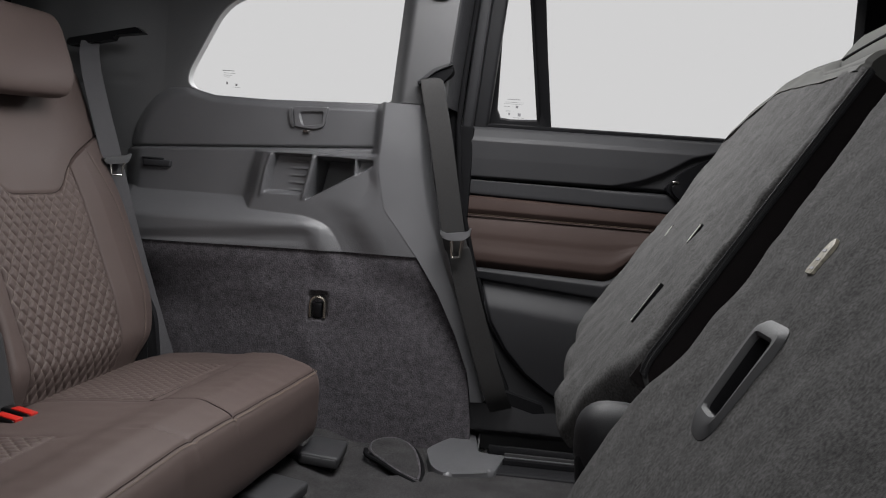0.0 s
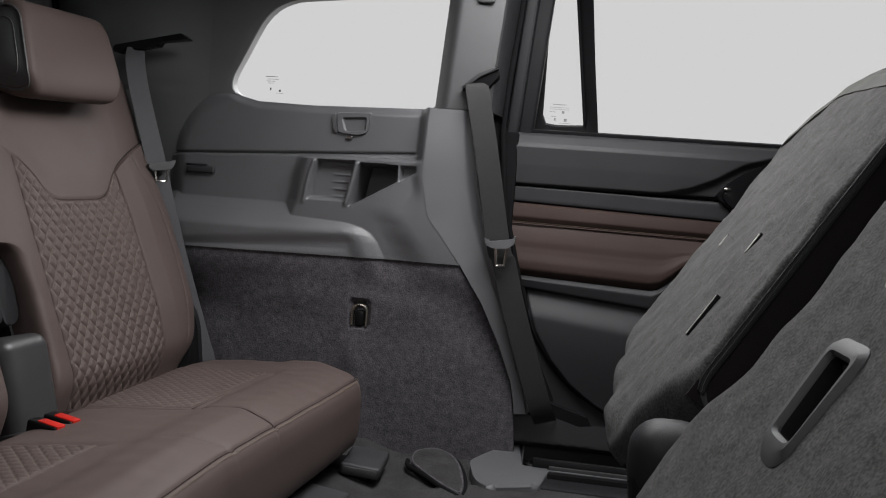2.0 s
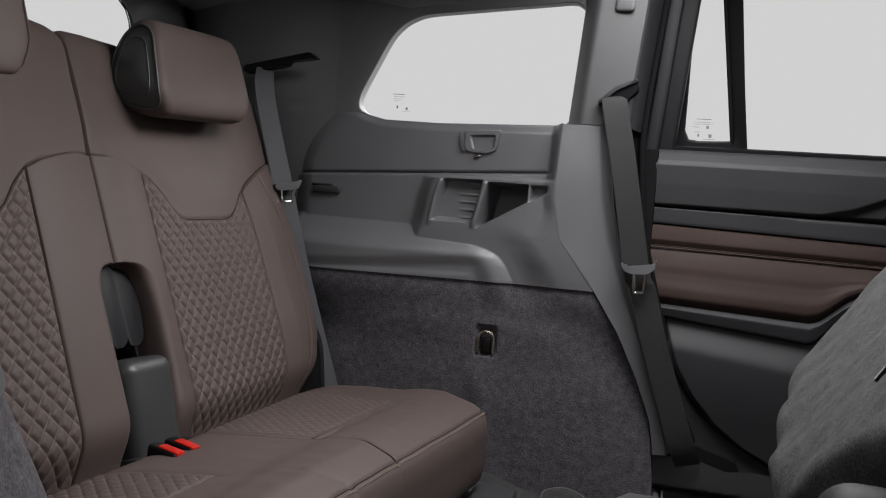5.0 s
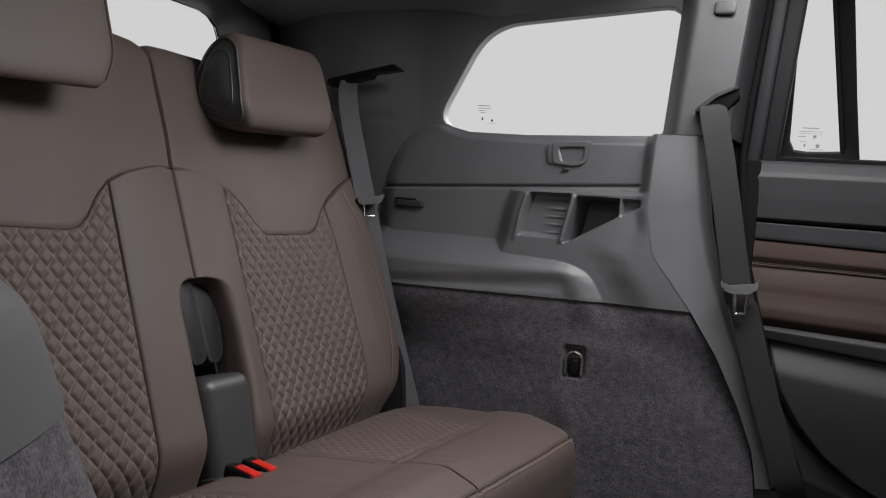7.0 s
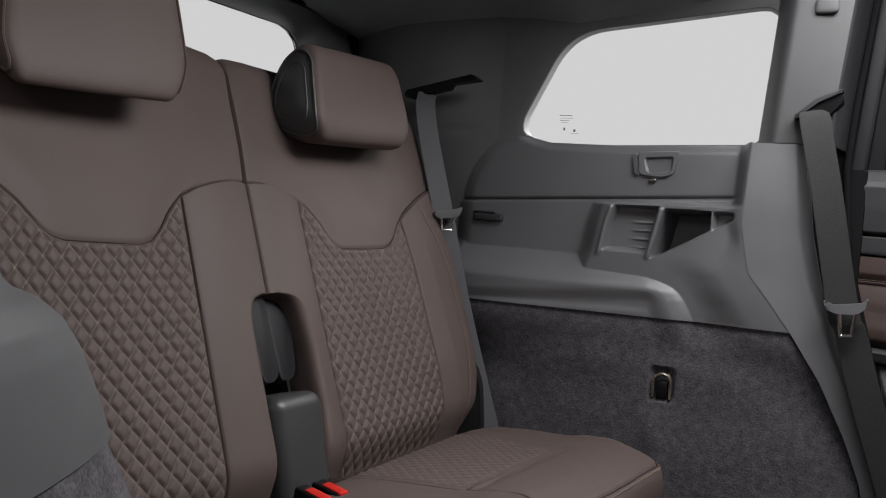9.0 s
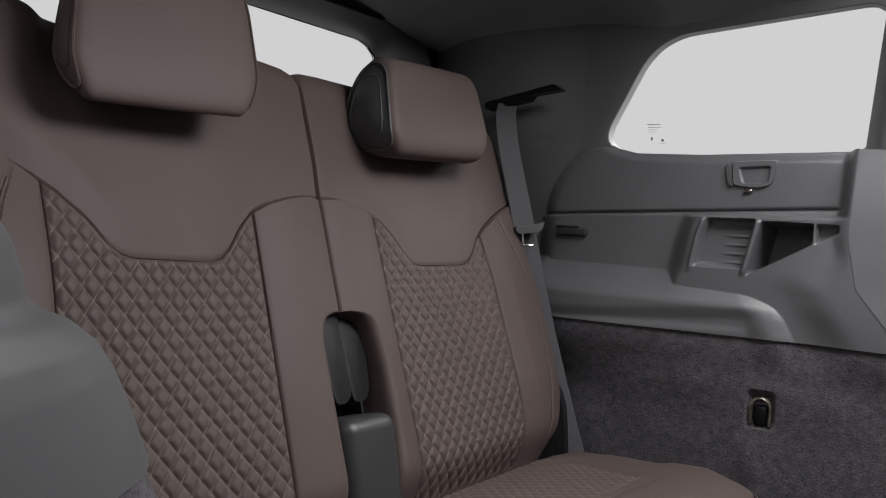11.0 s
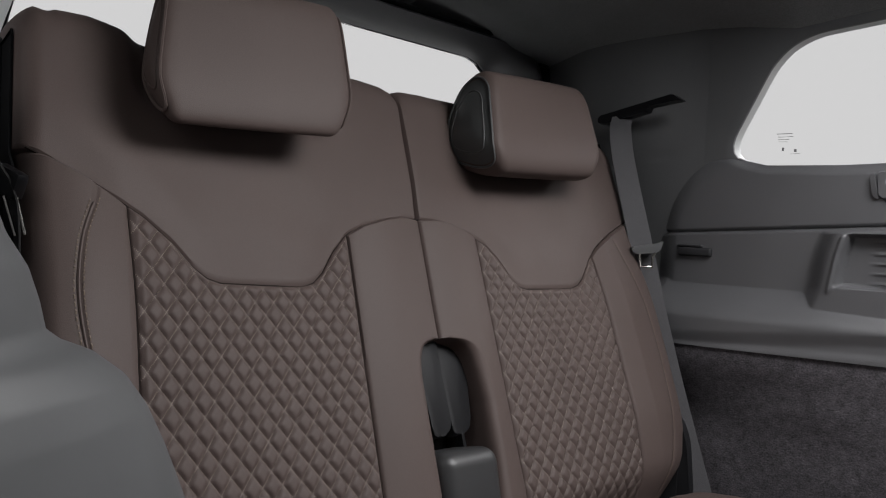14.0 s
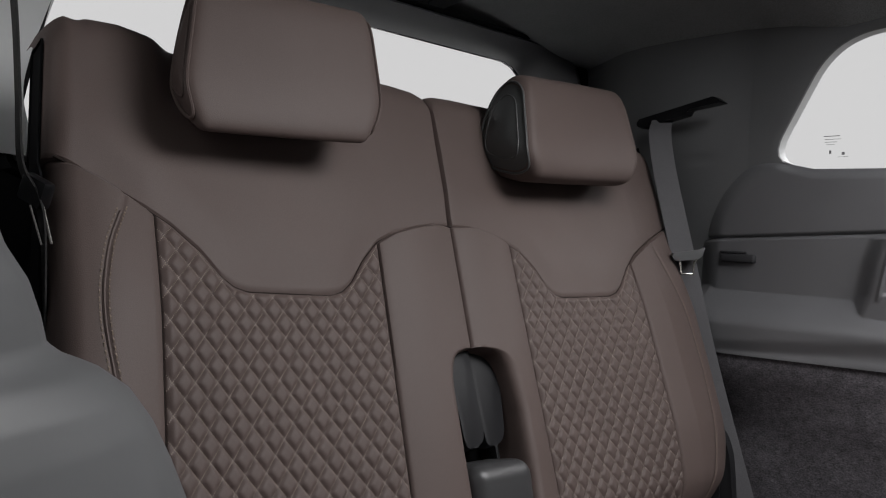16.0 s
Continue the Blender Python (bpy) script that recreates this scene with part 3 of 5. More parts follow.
    part("frame_ledge", prism([(-0.1, 0.12), (1.1, 0.12), (1.1, 0.153), (-0.1, 0.153)], lambda a, b, d: at(a, b, d - 0.03), 0.05, 0.002), rubber, door)
    part("frame_front", prism([(0.668, 0.13), (0.86, 0.13), (0.83, 0.6), (0.65, 0.6)], lambda a, b, d: at(a, b, d - 0.02), 0.05, 0.004), rubber, door, "black window frame")
    for name, o in (("quarter_pane", [(-0.03, 0.14), (0.09, 0.14), (0.03, 0.6), (-0.06, 0.6)]), ("main_pane", [(0.09, 0.14), (0.7, 0.14), (0.7, 0.6), (0.031, 0.6)])):
        ob = part(name, prism(o, lambda a, b, d: at(a, b, 0.006 + d), 0.004), glass, door)
        ob.visible_shadow = False
    for x0, x1, z0, z1 in ((-0.002, 0.024, 0.2045, 0.2058), (-0.008, 0.03, 0.199, 0.1996), (-0.008, 0.03, 0.1955, 0.196), (0.016, 0.021, 0.188, 0.193), (-0.008, 0.004, 0.19, 0.191), (-0.004, 0.006, 0.181, 0.182), (0.002, 0.005, 0.173, 0.178), (0.021, 0.027, 0.172, 0.178), (0.012, 0.034, 0.1685, 0.1692)):
        part("printed_mark", box(x0, x1, 1.5545, 1.555, z0, z1), print_ink, door)
    # recessed pull with its lever; the cup's black stands for the recess's shade
    cup = prism(rounded([(0.314, 0.046), (0.330, 0.066), (0.355, 0.088), (0.40, 0.113), (0.55, 0.12), (0.55, 0.02), (0.36, 0.012), (0.332, 0.03)], [0.004, 0.02, 0.03, 0.03, 0.02, 0.02, 0.02, 0.012]), lambda a, b, d: (a, 1.487 + d, b), 0.02, 0.004)
    part("handle_cup", cup, gloss_black, door, "handle cup coloured black for its dark recess")
    lever = prism(rounded([(0.322, 0.057), (0.335, 0.066), (0.45, 0.075), (0.45, 0.03), (0.37, 0.018), (0.345, 0.022), (0.325, 0.04)], 0.012), lambda a, b, d: (a, 1.468 + d, b), 0.025, 0.006, 3)
    part("handle", lever, gloss_black, door, "glossy black pull lever")
    part("handle_tip", box(0.323, 0.336, 1.464, 1.472, 0.056, 0.062, 0.0025), steel, door, "bright handle tip")
    return door


build_left_door()


def build_roof():
    def f(u, v):
        x, y = lerp(-1.2, 1.3, u), lerp(0.05, 1.66, v)
        q = abs(y - MID) / 0.8
        z = 0.52 - 0.05 * ss(0.55, 1.0, q) - 0.085 * ss(-0.45, -1.15, x)
        return Vector((x, y, z))
    bm = sheet(f, 100, 64)
    # The opening is invented, to let the added top lamp shine in.
    gone = [fc for fc in bm.faces if -0.29 < fc.calc_center_median().x < 0.40 and 0.43 < fc.calc_center_median().y < 1.25]
    bmesh.ops.delete(bm, geom=gone, context="FACES")
    r = bmesh.ops.extrude_edge_only(bm, edges=[e for e in bm.edges if e.is_boundary])
    bmesh.ops.translate(bm, vec=(0, 0, 0.03), verts=[v for v in r["geom"] if isinstance(v, bmesh.types.BMVert)])
    tagged(part("ceiling", bm, headliner), "dark cloth headliner with an unseen opening added for the top lamp", "ceiling", kind="structure")


build_roof()
# Box added along the roof's edge to keep light out above the cornice.
tagged(part("roof_light_block", box(-1.22, 1.3, 1.60, 1.68, 0.505, 0.57, 0.01), headliner), "dark box added over the door to block light", "ceiling", kind="structure")

# tailgate with the rear window
REAR = rounded([(0.437, 0.108), (1.27, 0.09), (1.338, 0.358), (0.52, 0.336)], [0.035, 0.05, 0.07, 0.05], 8)


def tail(a, b, d):
    return (-1.0 - 0.25 * (b - 0.1) - d, a, b)


def build_tailgate():
    gate = thing("wall_rear", "dark plastic tailgate with a wide rear window", "wall", kind="structure")
    inner = resample(REAR, 96)
    outer = radial([(0.15, -0.6), (1.56, -0.6), (1.56, 0.56), (0.15, 0.56)], inner, (MID + 0.06, 0.2))
    part("tailgate_trim", ring(inner, outer, tail, [(0, 0.012), (0.0, 0.008), (0.03, 0.006), (0.25, 0.004), (1, 0.004)]), plastic_dark, gate)
    c = Vector((MID + 0.06, 0.2))
    a = [Vector(p).lerp(c, -0.004) for p in inner]
    rim = rounded([(0.425, 0.06), (1.40, 0.02), (1.447, 0.398), (0.50, 0.372)], [0.03, 0.06, 0.07, 0.03], 8)
    b = radial(rim, a, c)
    part("window_surround", ring(a, b, tail, [(0, 0.006), (0, 0.002), (0.15, -0.016), (0.4, -0.03), (0.85, -0.05), (1, -0.045), (1, -0.008)]), plastic, gate, "raised grey window surround")
    e = b
    g = [Vector(p).lerp(c, -0.036) for p in b]
    part("tailgate_seal", ring(e, g, tail, [(0, -0.012), (0, -0.052), (0.5, -0.06), (1, -0.052), (1, 0.0)]), rubber, gate, "black rubber seal")
    ob = part("rear_pane", prism(inner, lambda a, b, d: tail(a, b, 0.005 + d), 0.004), glass, gate)
    ob.visible_shadow = False


build_tailgate()


def build_left_rear_corner():
    cor = thing("left_rear_pillar_trim", "dark plastic rear pillar trim with a belt slot", "pillar", kind="structure")

    def crest(x):
        return interp((-1.06, -0.93, -0.8, -0.67, -0.6, -0.52, -0.36, -0.17), (0.372, 0.368, 0.374, 0.386, 0.380, 0.366, 0.384, 0.415), x)

    def face(x, z):
        u = (-0.655 - x) / 0.40
        y = 1.4045 + (0.0005 if u < 0 else 0.0) + 0.07 * max(0.0, u) ** 2 - 0.05 * math.sin(math.pi * min(1.0, max(0.0, u))) ** 1.6 * ss(0.02, 0.3, z)
        return y + 0.0035 * math.exp(-((z - 0.19 + 0.06 * u) / 0.0025) ** 2) * ss(0.05, 0.25, u)

    def f(u, v):
        x = lerp(-0.652, -1.06, u)
        z = lerp(-0.47, crest(x), v)
        return (x, face(x, z), z)
    part("pillar_cover", sheet(f, 50, 110, (0, 0.05, 0)), corner_plastic, cor)

    def cove(u, v):
        x = lerp(-0.17, -1.08, u)
        y0, z0 = face(x, crest(x)) + 0.006, crest(x) - 0.006
        return (x, lerp(y0, 1.10, v), lerp(z0, 0.475 - 0.075 * ss(-0.45, -1.15, x), math.sin(v * math.pi / 2) ** 0.9))
    tagged(part("cornice", sheet(cove, 60, 16, (0, 0.0, 0.02)), headliner), "dark cloth headliner curving down to the side trim", "ceiling", kind="structure")
    fin = prism(rounded([(-0.808, 0.226), (-0.797, 0.225), (-0.725, 0.242), (-0.722, 0.250), (-0.668, 0.258), (-0.682, 0.268), (-0.720, 0.259), (-0.808, 0.238)], 0.003), lambda a, b, d: (a, 1.330 + d + 0.10 * (a + 0.74), b), 0.020, 0.002)
    part("belt_guide", fin, gloss_black, cor, "black belt guide fin")


build_left_rear_corner()

RIGHT_Z = (-0.5, -0.2, -0.14, -0.125, -0.1, -0.087, -0.07, -0.057, -0.047, -0.042, -0.037, -0.026, -0.013, 0.0, 0.03, 0.07, 0.13, 0.52)
RIGHT_Y = (0.43, 0.394, 0.361, 0.352, 0.341, 0.335, 0.326, 0.316, 0.302, 0.289, 0.282, 0.279, 0.274, 0.265, 0.253, 0.243, 0.232, 0.22)


def build_right_side():
    """The near wall beside the open door: ledge over carpet, rounded off where the door opening starts."""
    wall = thing("wall_right", "grey plastic quarter trim over charcoal carpet beside the open door", "wall", kind="structure")

    def depth(x, z):
        return 0.03 + (interp(RIGHT_Z, RIGHT_Y, z) - 0.03) * ss(-0.16, -0.38, x)

    def f(u, v):
        z, x = lerp(-0.118, 0.16, v), lerp(-1.05, -0.158, u)
        return (x, depth(x, z), z)
    part("ledge_panel", sheet(f, 90, 150, (0, -0.05, 0)), ledge_plastic, wall, "pale grey plastic ledge")

    def g(u, v):
        z, x = lerp(-0.47, -0.12, v), lerp(-1.05, -0.158, u)
        return (x, depth(x, z) - 0.004, z)
    part("carpet_panel", sheet(g, 70, 40, (0, -0.05, 0)), carpet, wall, "charcoal carpet panel")
    # The pillar's bright lighting is put into its pale colour.
    part("rear_pillar", prism(rounded([(0.10, 0.078), (0.450, 0.076), (0.437, 0.141), (0.449, 0.19), (0.472, 0.255), (0.499, 0.34), (0.484, 0.55), (0.10, 0.55)], [0.01, 0.01, 0.02, 0.02, 0.02, 0.02, 0.02, 0.01]), lambda a, b, d: tail(a, b, d - 0.062), 0.055, 0.008), lightened_trim, wall, "grey rear pillar trim, coloured paler for the light on it")
    part("pillar_foot", prism(rounded([(0.10, -0.5), (0.50, -0.5), (0.50, 0.07), (0.10, 0.075)], 0.01), lambda a, b, d: tail(a, b, d - 0.05), 0.05, 0.008), rubber, wall, "black lower rear trim")
    part("roof_rail", box(-1.05, -0.16, 0.10, 0.23, 0.42, 0.56, 0.02), plastic_dark, wall)
    part("door_post", box(-0.30, -0.165, 0.04, 0.14, 0.15, 0.5, 0.02), plastic_dark, wall)


build_right_side()


def build_blocking_walls():
    """Plain dark walls, added unseen to block light in front of and behind what is seen."""
    tagged(part("front_block_wall", box(1.25, 1.30, 0.0, 1.68, -0.5, 0.56, 0.01), headliner), "unseen dark wall added to block light from the cabin front", "wall", kind="structure")
    tagged(part("right_front_block_wall", box(0.72, 1.28, -0.02, 0.04, -0.5, 0.56, 0.01), headliner), "unseen dark wall added to block light beside the front cabin", "wall", kind="structure")
    tagged(part("light_block_wall", box(-8, 8, -3.1, -3.0, -1.08, 3.2), studio_dark), "unseen dark wall added to block light behind the open door", "wall", kind="structure")


build_blocking_walls()


# ---- third row seats ----
UP = Vector((-0.418, 0, 0.908))
OUT = Vector((0.908, 0, 0.418))
FOOT = Vector((-0.578, 0, -0.311))
YOKE_Q = (0.0, 0.03, 0.06, 0.09, 0.113, 0.135, 0.152, 0.165, 0.18, 0.275, 0.29, 0.303, 0.322, 0.348, 0.37, 0.40, 0.47)
YOKE_H = (0.379, 0.378, 0.372, 0.364, 0.353, 0.331, 0.308, 0.297, 0.293, 0.293, 0.297, 0.307, 0.329, 0.351, 0.364, 0.379, 0.408)
TOP_Q = (0.0, 0.008, 0.02, 0.05, 0.125, 0.155, 0.2, 0.3, 0.34, 0.39, 0.43, 0.455, 0.47)
TOP_H = (0.560, 0.566, 0.570, 0.572, 0.574, 0.562, 0.556, 0.552, 0.554, 0.56, 0.558, 0.548, 0.53)


def back_at(side, q, h, n):
    """A point of the backrest: q from the bench's middle outwards, h up the back, n proud of it."""
    y = MID + side * q * (1.0 if side > 0 else 1 - 0.045 * ss(0.36, 0.47, q)) + 0.11 * (h - 0.356)
    p = FOOT + UP * h + OUT * n
    return Vector((p.x, y, p.z))


def yoke_h(q):
    return interp(YOKE_Q, YOKE_H, q)


def roll(d, r):
    """How far a padded edge drops at the distance d from its seam."""
    d = max(0.0, min(d, r))
    return -r * (1 - math.sqrt(max(0.0, 1 - (1 - d / r) ** 2)))


PITCH_A, PITCH_B = 0.0212, 0.0254


def quilting(a, b, pa=PITCH_A, pb=PITCH_B):
    """Pillows between the sewn lines: full in the middle, rolled down to the thread."""
    u, v = a / pa + b / pb - 0.115, a / pa - b / pb - 0.43
    s, t = abs(math.sin(math.pi * u)), abs(math.sin(math.pi * v))
    return (1 - (1 - s) ** 2.2) * (1 - (1 - t) ** 2.2)


def thread_lines(m, pa, pb):
    """Adds the tan thread of the quilting to a material, by the surface's own measure in metres."""
    nt = m.node_tree
    b = nt.nodes["Principled BSDF"]
    uv = nt.nodes.new("ShaderNodeUVMap")
    sep = nt.nodes.new("ShaderNodeSeparateXYZ")
    nt.links.new(uv.outputs[0], sep.inputs[0])

    def op(kind, x, y=None):
        n = nt.nodes.new("ShaderNodeMath")
        n.operation = kind
        for i, s in enumerate((x, y)):
            if s is None:
                continue
            if isinstance(s, (int, float)):
                n.inputs[i].default_value = s
            else:
                nt.links.new(s, n.inputs[i])
        return n.outputs[0]
    a, c = op("DIVIDE", sep.outputs[0], pa), op("DIVIDE", sep.outputs[1], pb)
    masks = []
    plus, minus = op("SUBTRACT", op("ADD", a, c), 0.115), op("SUBTRACT", op("SUBTRACT", a, c), 0.43)
    for u, along in ((plus, minus), (minus, plus)):
        d = op("ABSOLUTE", op("SUBTRACT", op("FRACT", op("ADD", u, 0.5)), 0.5))
        line = op("LESS_THAN", d, 0.026)
        dash = op("LESS_THAN", op("FRACT", op("MULTIPLY", along, 9.0)), 0.45)
        masks.append((line, op("MULTIPLY", line, dash)))
    src = b.inputs["Base Color"].links[0].from_socket
    for k, color in ((0, (0.045, 0.033, 0.029, 1)), (1, (0.29, 0.24, 0.205, 1))):
        mix = nt.nodes.new("ShaderNodeMix")
        mix.data_type = "RGBA"
        mix.inputs[7].default_value = color
        nt.links.new(op("MAXIMUM", masks[0][k], masks[1][k]), mix.inputs[0])
        nt.links.new(src, mix.inputs[6])
        src = mix.outputs[2]
    nt.links.new(src, b.inputs["Base Color"])


thread_lines(quilt, PITCH_A, PITCH_B)
BACKWARD = -OUT * 0.07



def back_edge(h):
    return interp((-0.03, 0.0, 0.03, 0.08, 0.2, 0.42, 0.5, 0.53, 0.56, 0.60), (0.40, 0.42, 0.44, 0.455, 0.462, 0.466, 0.468, 0.462, 0.445, 0.41), h)


def tuck(h):
    """The backrest rolls away where it meets the cushion."""
    return -0.034 * ss(0.055, -0.02, h) ** 1.5


def hollow(q, h):
    """The lateral support: the back stands proud towards its outer edge, most at half height."""
    return 0.024 * max(0.0, min(1.0, (q - 0.15) / 0.22)) ** 2 * ss(-0.05, 0.12, h) * (1 - 0.55 * ss(0.25, 0.4, h))


def bolster_line(side, h):
    k = math.sin(math.pi * min(1.0, max(0.0, h / 0.40)))
    if side < 0:
        return 0.402 + 0.021 * math.exp(-((h - 0.275) / 0.07) ** 2) - 0.012 * ss(0.32, 0.38, h)
    return 0.384 + 0.036 * k


def build_back(side):
    back = BACKWARD if side > 0 else -OUT * 0.022
    QI, QO = (0.098, 0.335) if side > 0 else (0.113, 0.362)  # the quilted panel's inner and outer seam
    seat = thing("rear_seat", "brown leather third-row seat with diamond quilting and a headrest", "car seat", "third-row seats")

    def insert(u, v):
        q = lerp(QI, QO, u)
        h = lerp(-0.03, yoke_h(q), v)
        d = min(q - QI, QO - q, yoke_h(q) - h)
        n = 0.0062 + tuck(h) + hollow(q, h) + roll(d, 0.004) * 0.7 + 0.0031 * quilting(q, h) * ss(0.0, 0.007, d)
        return back_at(side, q, h, n)
    part("quilted_panel", sheet(insert, 220, 270, back, uv=lambda u, v: (lerp(QI, QO, u), lerp(-0.03, yoke_h(lerp(QI, QO, u)), v))), quilt, seat, "diamond-quilted brown leather with tan thread")

    def yoke(u, v):
        q = lerp(0.0, 0.47, u)
        a, b = yoke_h(q), interp(TOP_Q, TOP_H, q)
        b += 0.014 * ss(0.435, 0.47, q) if side < 0 else 0.0
        h = lerp(a, b, v)
        n = 0.006 + hollow(q, h) + roll(h - a, 0.002) + roll(q, 0.007) + 0.003 * ss(0, 0.05, h - a) + roll((0.472 - q) * 0.9, 0.02) + roll((b - h) * 0.8, 0.03)
        n -= 0.012 * ss(0.122, 0.145, q) * (1 - ss(0.33, 0.36, q)) * ss(0.455, 0.50, h)
        n += 0.0012 * noise.noise((q * 18, h * 18, side))
        return back_at(side, q, h, n)
    part("upper_panel", sheet(yoke, 120, 70, back * 1.2), leather, seat, "smooth brown leather upper panel")

    def notch(h):
        if h >= 0.231:
            return 0.0
        w = 0.036 if side < 0 else interp((-0.03, 0.04, 0.09, 0.16, 0.2), (0.046, 0.048, 0.054, 0.055, 0.050), h)
        return w * (max(0.0, 1 - ((h - 0.176) / 0.055) ** 3.2) ** (1 / 3.2) if h > 0.176 else 1.0)

    def inner(u, v):
        h = lerp(-0.03, 0.379, v)
        q0 = notch(h)
        q = lerp(q0, QI, u)
        h = lerp(-0.03, yoke_h(q), v)
        d = min(yoke_h(q) - h, QI - q, q - q0)
        n = 0.006 + tuck(h) + roll(d, 0.004) + 0.009 * math.sin(math.pi * min(1.0, q / QI)) ** 0.8 + (roll(q - q0, 0.014) if q0 > 0.01 else 0.0)
        return back_at(side, q, h, n)
    part("inner_bolster", sheet(inner, 50, 140, BACKWARD), leather, seat)

    def outer(u, v):
        h = lerp(-0.03, 0.40, v)
        q = lerp(QO, back_edge(h), u)
        top = yoke_h(q)
        h = lerp(-0.03, top, v)
        d = min(top - h, q - QO, 0.9 * (back_edge(h) - q) + 0.001)
        n = 0.007 + tuck(h) + hollow(q, h) + roll(min(d, 0.5), 0.004) + roll(0.9 * (back_edge(h) - q), 0.02) + 0.007 * math.sin(math.pi * u)
        k = abs(q - bolster_line(side, h))
        n -= 0.0014 * math.exp(-(k / 0.0025) ** 2)
        return back_at(side, q, h, n)
    part("outer_bolster", sheet(outer, 60, 110, back), leather, seat)
    for off in ((0.0,) if side > 0 else (-0.005, 0.005)):
        seam = []
        for k in range(64):
            h = lerp(0.0, 0.36, k / 63)
            q = bolster_line(side, h) + off
            u = (q - QO) / (back_edge(h) - QO)
            d = min(yoke_h(q) - h, q - QO, 0.9 * (back_edge(h) - q))
            seam.append(back_at(side, q, h, 0.0075 + tuck(h) + hollow(q, h) + roll(d, 0.004) + roll(0.9 * (back_edge(h) - q), 0.02) + 0.007 * math.sin(math.pi * u) - (0.0008 if not off else 0.0003)))
        part("bolster_stitching", stitches(seam, OUT, 0.004, 0.002, 0.00055), stitch, seat, "tan stitching")
    tall = 0.555 if side > 0 else 0.525

    def flank(u, v):
        h = lerp(-0.03, tall, v)
        q = back_edge(h) if side > 0 else min(back_edge(h), 0.464)
        return back_at(side, max(q, 0.468 * ss(0.3, 0.4, h)) + 0.003, h, lerp(0.002, -0.085 if side > 0 else -0.024, u))
    part("side_cover", sheet(flank, 8, 60, (0, side * 0.002, 0)), rubber, seat, "black side cover")
    shell = sheet(lambda u, v: back_at(side, lerp(0.05, back_edge(lerp(-0.03, 0.53, v)) - 0.006, u), lerp(-0.03, 0.53, v), -0.032), 12, 24, -OUT * 0.012)
    part("back_shell", shell, plastic_dark, seat, "dark back shell")
    if side < 0:
        pipe = [back_at(side, bolster_line(side, h), h, 0.0130 + hollow(bolster_line(side, h), h)) for h in [k / 40 * 0.355 for k in range(41)]]
        part("piping", tube(pipe, 0.0014, 6), leather, seat)
    if side > 0:
        plug = moved(box(-0.009, 0.009, -0.026, 0.008, -0.010, 0.010, 0.003), Matrix.Translation(back_at(1, 0.481, 0.113, -0.003)))
        part("hinge_plug", plug, gloss_black, seat, "small black hinge plug")
        cover = prism(rounded([(-0.60, -0.34), (-0.575, -0.33), (-0.585, -0.25), (-0.60, -0.215), (-0.64, -0.23), (-0.66, -0.34)], 0.015), lambda a, b, d: (a, 1.262 + d, b), 0.014, 0.004)
        part("hinge_cover", cover, black_plastic, seat, "black hinge cover")

    # the seams between the panels, their shade put into dark tubes
    lines = [[(q, yoke_h(q)) for q in [k / 90 * 0.464 for k in range(91)]], [(QI, k / 50 * yoke_h(QI)) for k in range(51)], [(QO, k / 50 * yoke_h(QO)) for k in range(51)]]
    for line in lines:
        part("seam", tube([back_at(side, q, h, 0.0034 + tuck(h) + hollow(q, h)) for q, h in line], 0.0013, 6), seam_dark, seat, "dark line for the shade in a sewn seam")
    # headrest
    cy, width = (1.052, 0.238) if side > 0 else (0.598, 0.214)
    deep = 1.0 if side > 0 else 0.36
    low = 0.0 if side > 0 else 0.003
    profile = [(-0.716, 0.102 - low), (-0.687, 0.117 - low), (-0.730, 0.238), (-0.760, 0.248), (-0.786, 0.224), (-0.796, 0.17), (-0.786, 0.118)]
    sect = rounded([(-0.70 + (a + 0.70) * deep - (0.0 if side > 0 else 0.18 * (b - 0.12)), b) for a, b in profile], [0.026, 0.050, 0.022, 0.03, 0.04, 0.03, 0.03], 9)
    ns = len(sect)
    mid = sum((Vector(p) for p in sect), Vector((0, 0))) / ns

    def section(t):
        k = t * ns
        i = int(k) % ns
        return sect[i].lerp(sect[(i + 1) % ns], k - int(k))

    def head_at(w, e):
        top = ss(0.13, 0.27, e.y)
        lean = 0.10 * (e.y - 0.12)
        y = w * width / 2 * (1 - 0.10 * top - 0.10 * ss(0.150, 0.105, e.y))
        return Vector((e.x, cy + y + lean, e.y + 0.07 * y))

    def head(u, v):
        w = u * 2 - 1
        k = max(0.0, (abs(w) - 0.86) / 0.14)
        e = mid + (section(v) - mid) * (1 - 0.20 * (1 - math.sqrt(max(0.0, 1 - k * k))) + 0.012 * (1 - w * w))
        return head_at(w * 0.99, e)
    bm = sheet(head, 60, 84)
    bmesh.ops.remove_doubles(bm, verts=bm.verts, dist=0.0002)
    hr = part("headrest", bm, leather, seat, "padded brown leather headrest", sharp=75)
    for w in (-1, 1):
        # One near side is greyed: the window's reflection is put into its colour.
        cover = seat_side if w < 0 < side else leather
        cap = [mid + (section(k / 60) - mid) * 0.82 for k in range(60)]
        bm = bmesh.new()
        rows = [[bm.verts.new(head_at(w * (0.985 + 0.06 * (1 - s * s)), mid + (p - mid) * s)) for p in cap] for s in (1.0, 0.85, 0.6, 0.3)]
        for r0, r1 in zip(rows, rows[1:]):
            for i in range(60):
                bm.faces.new((r0[i], r0[(i + 1) % 60], r1[(i + 1) % 60], r1[i]))
        bm.faces.new(rows[-1])
        part("side_panel", bm, cover, hr, "leather side panel", sharp=80)
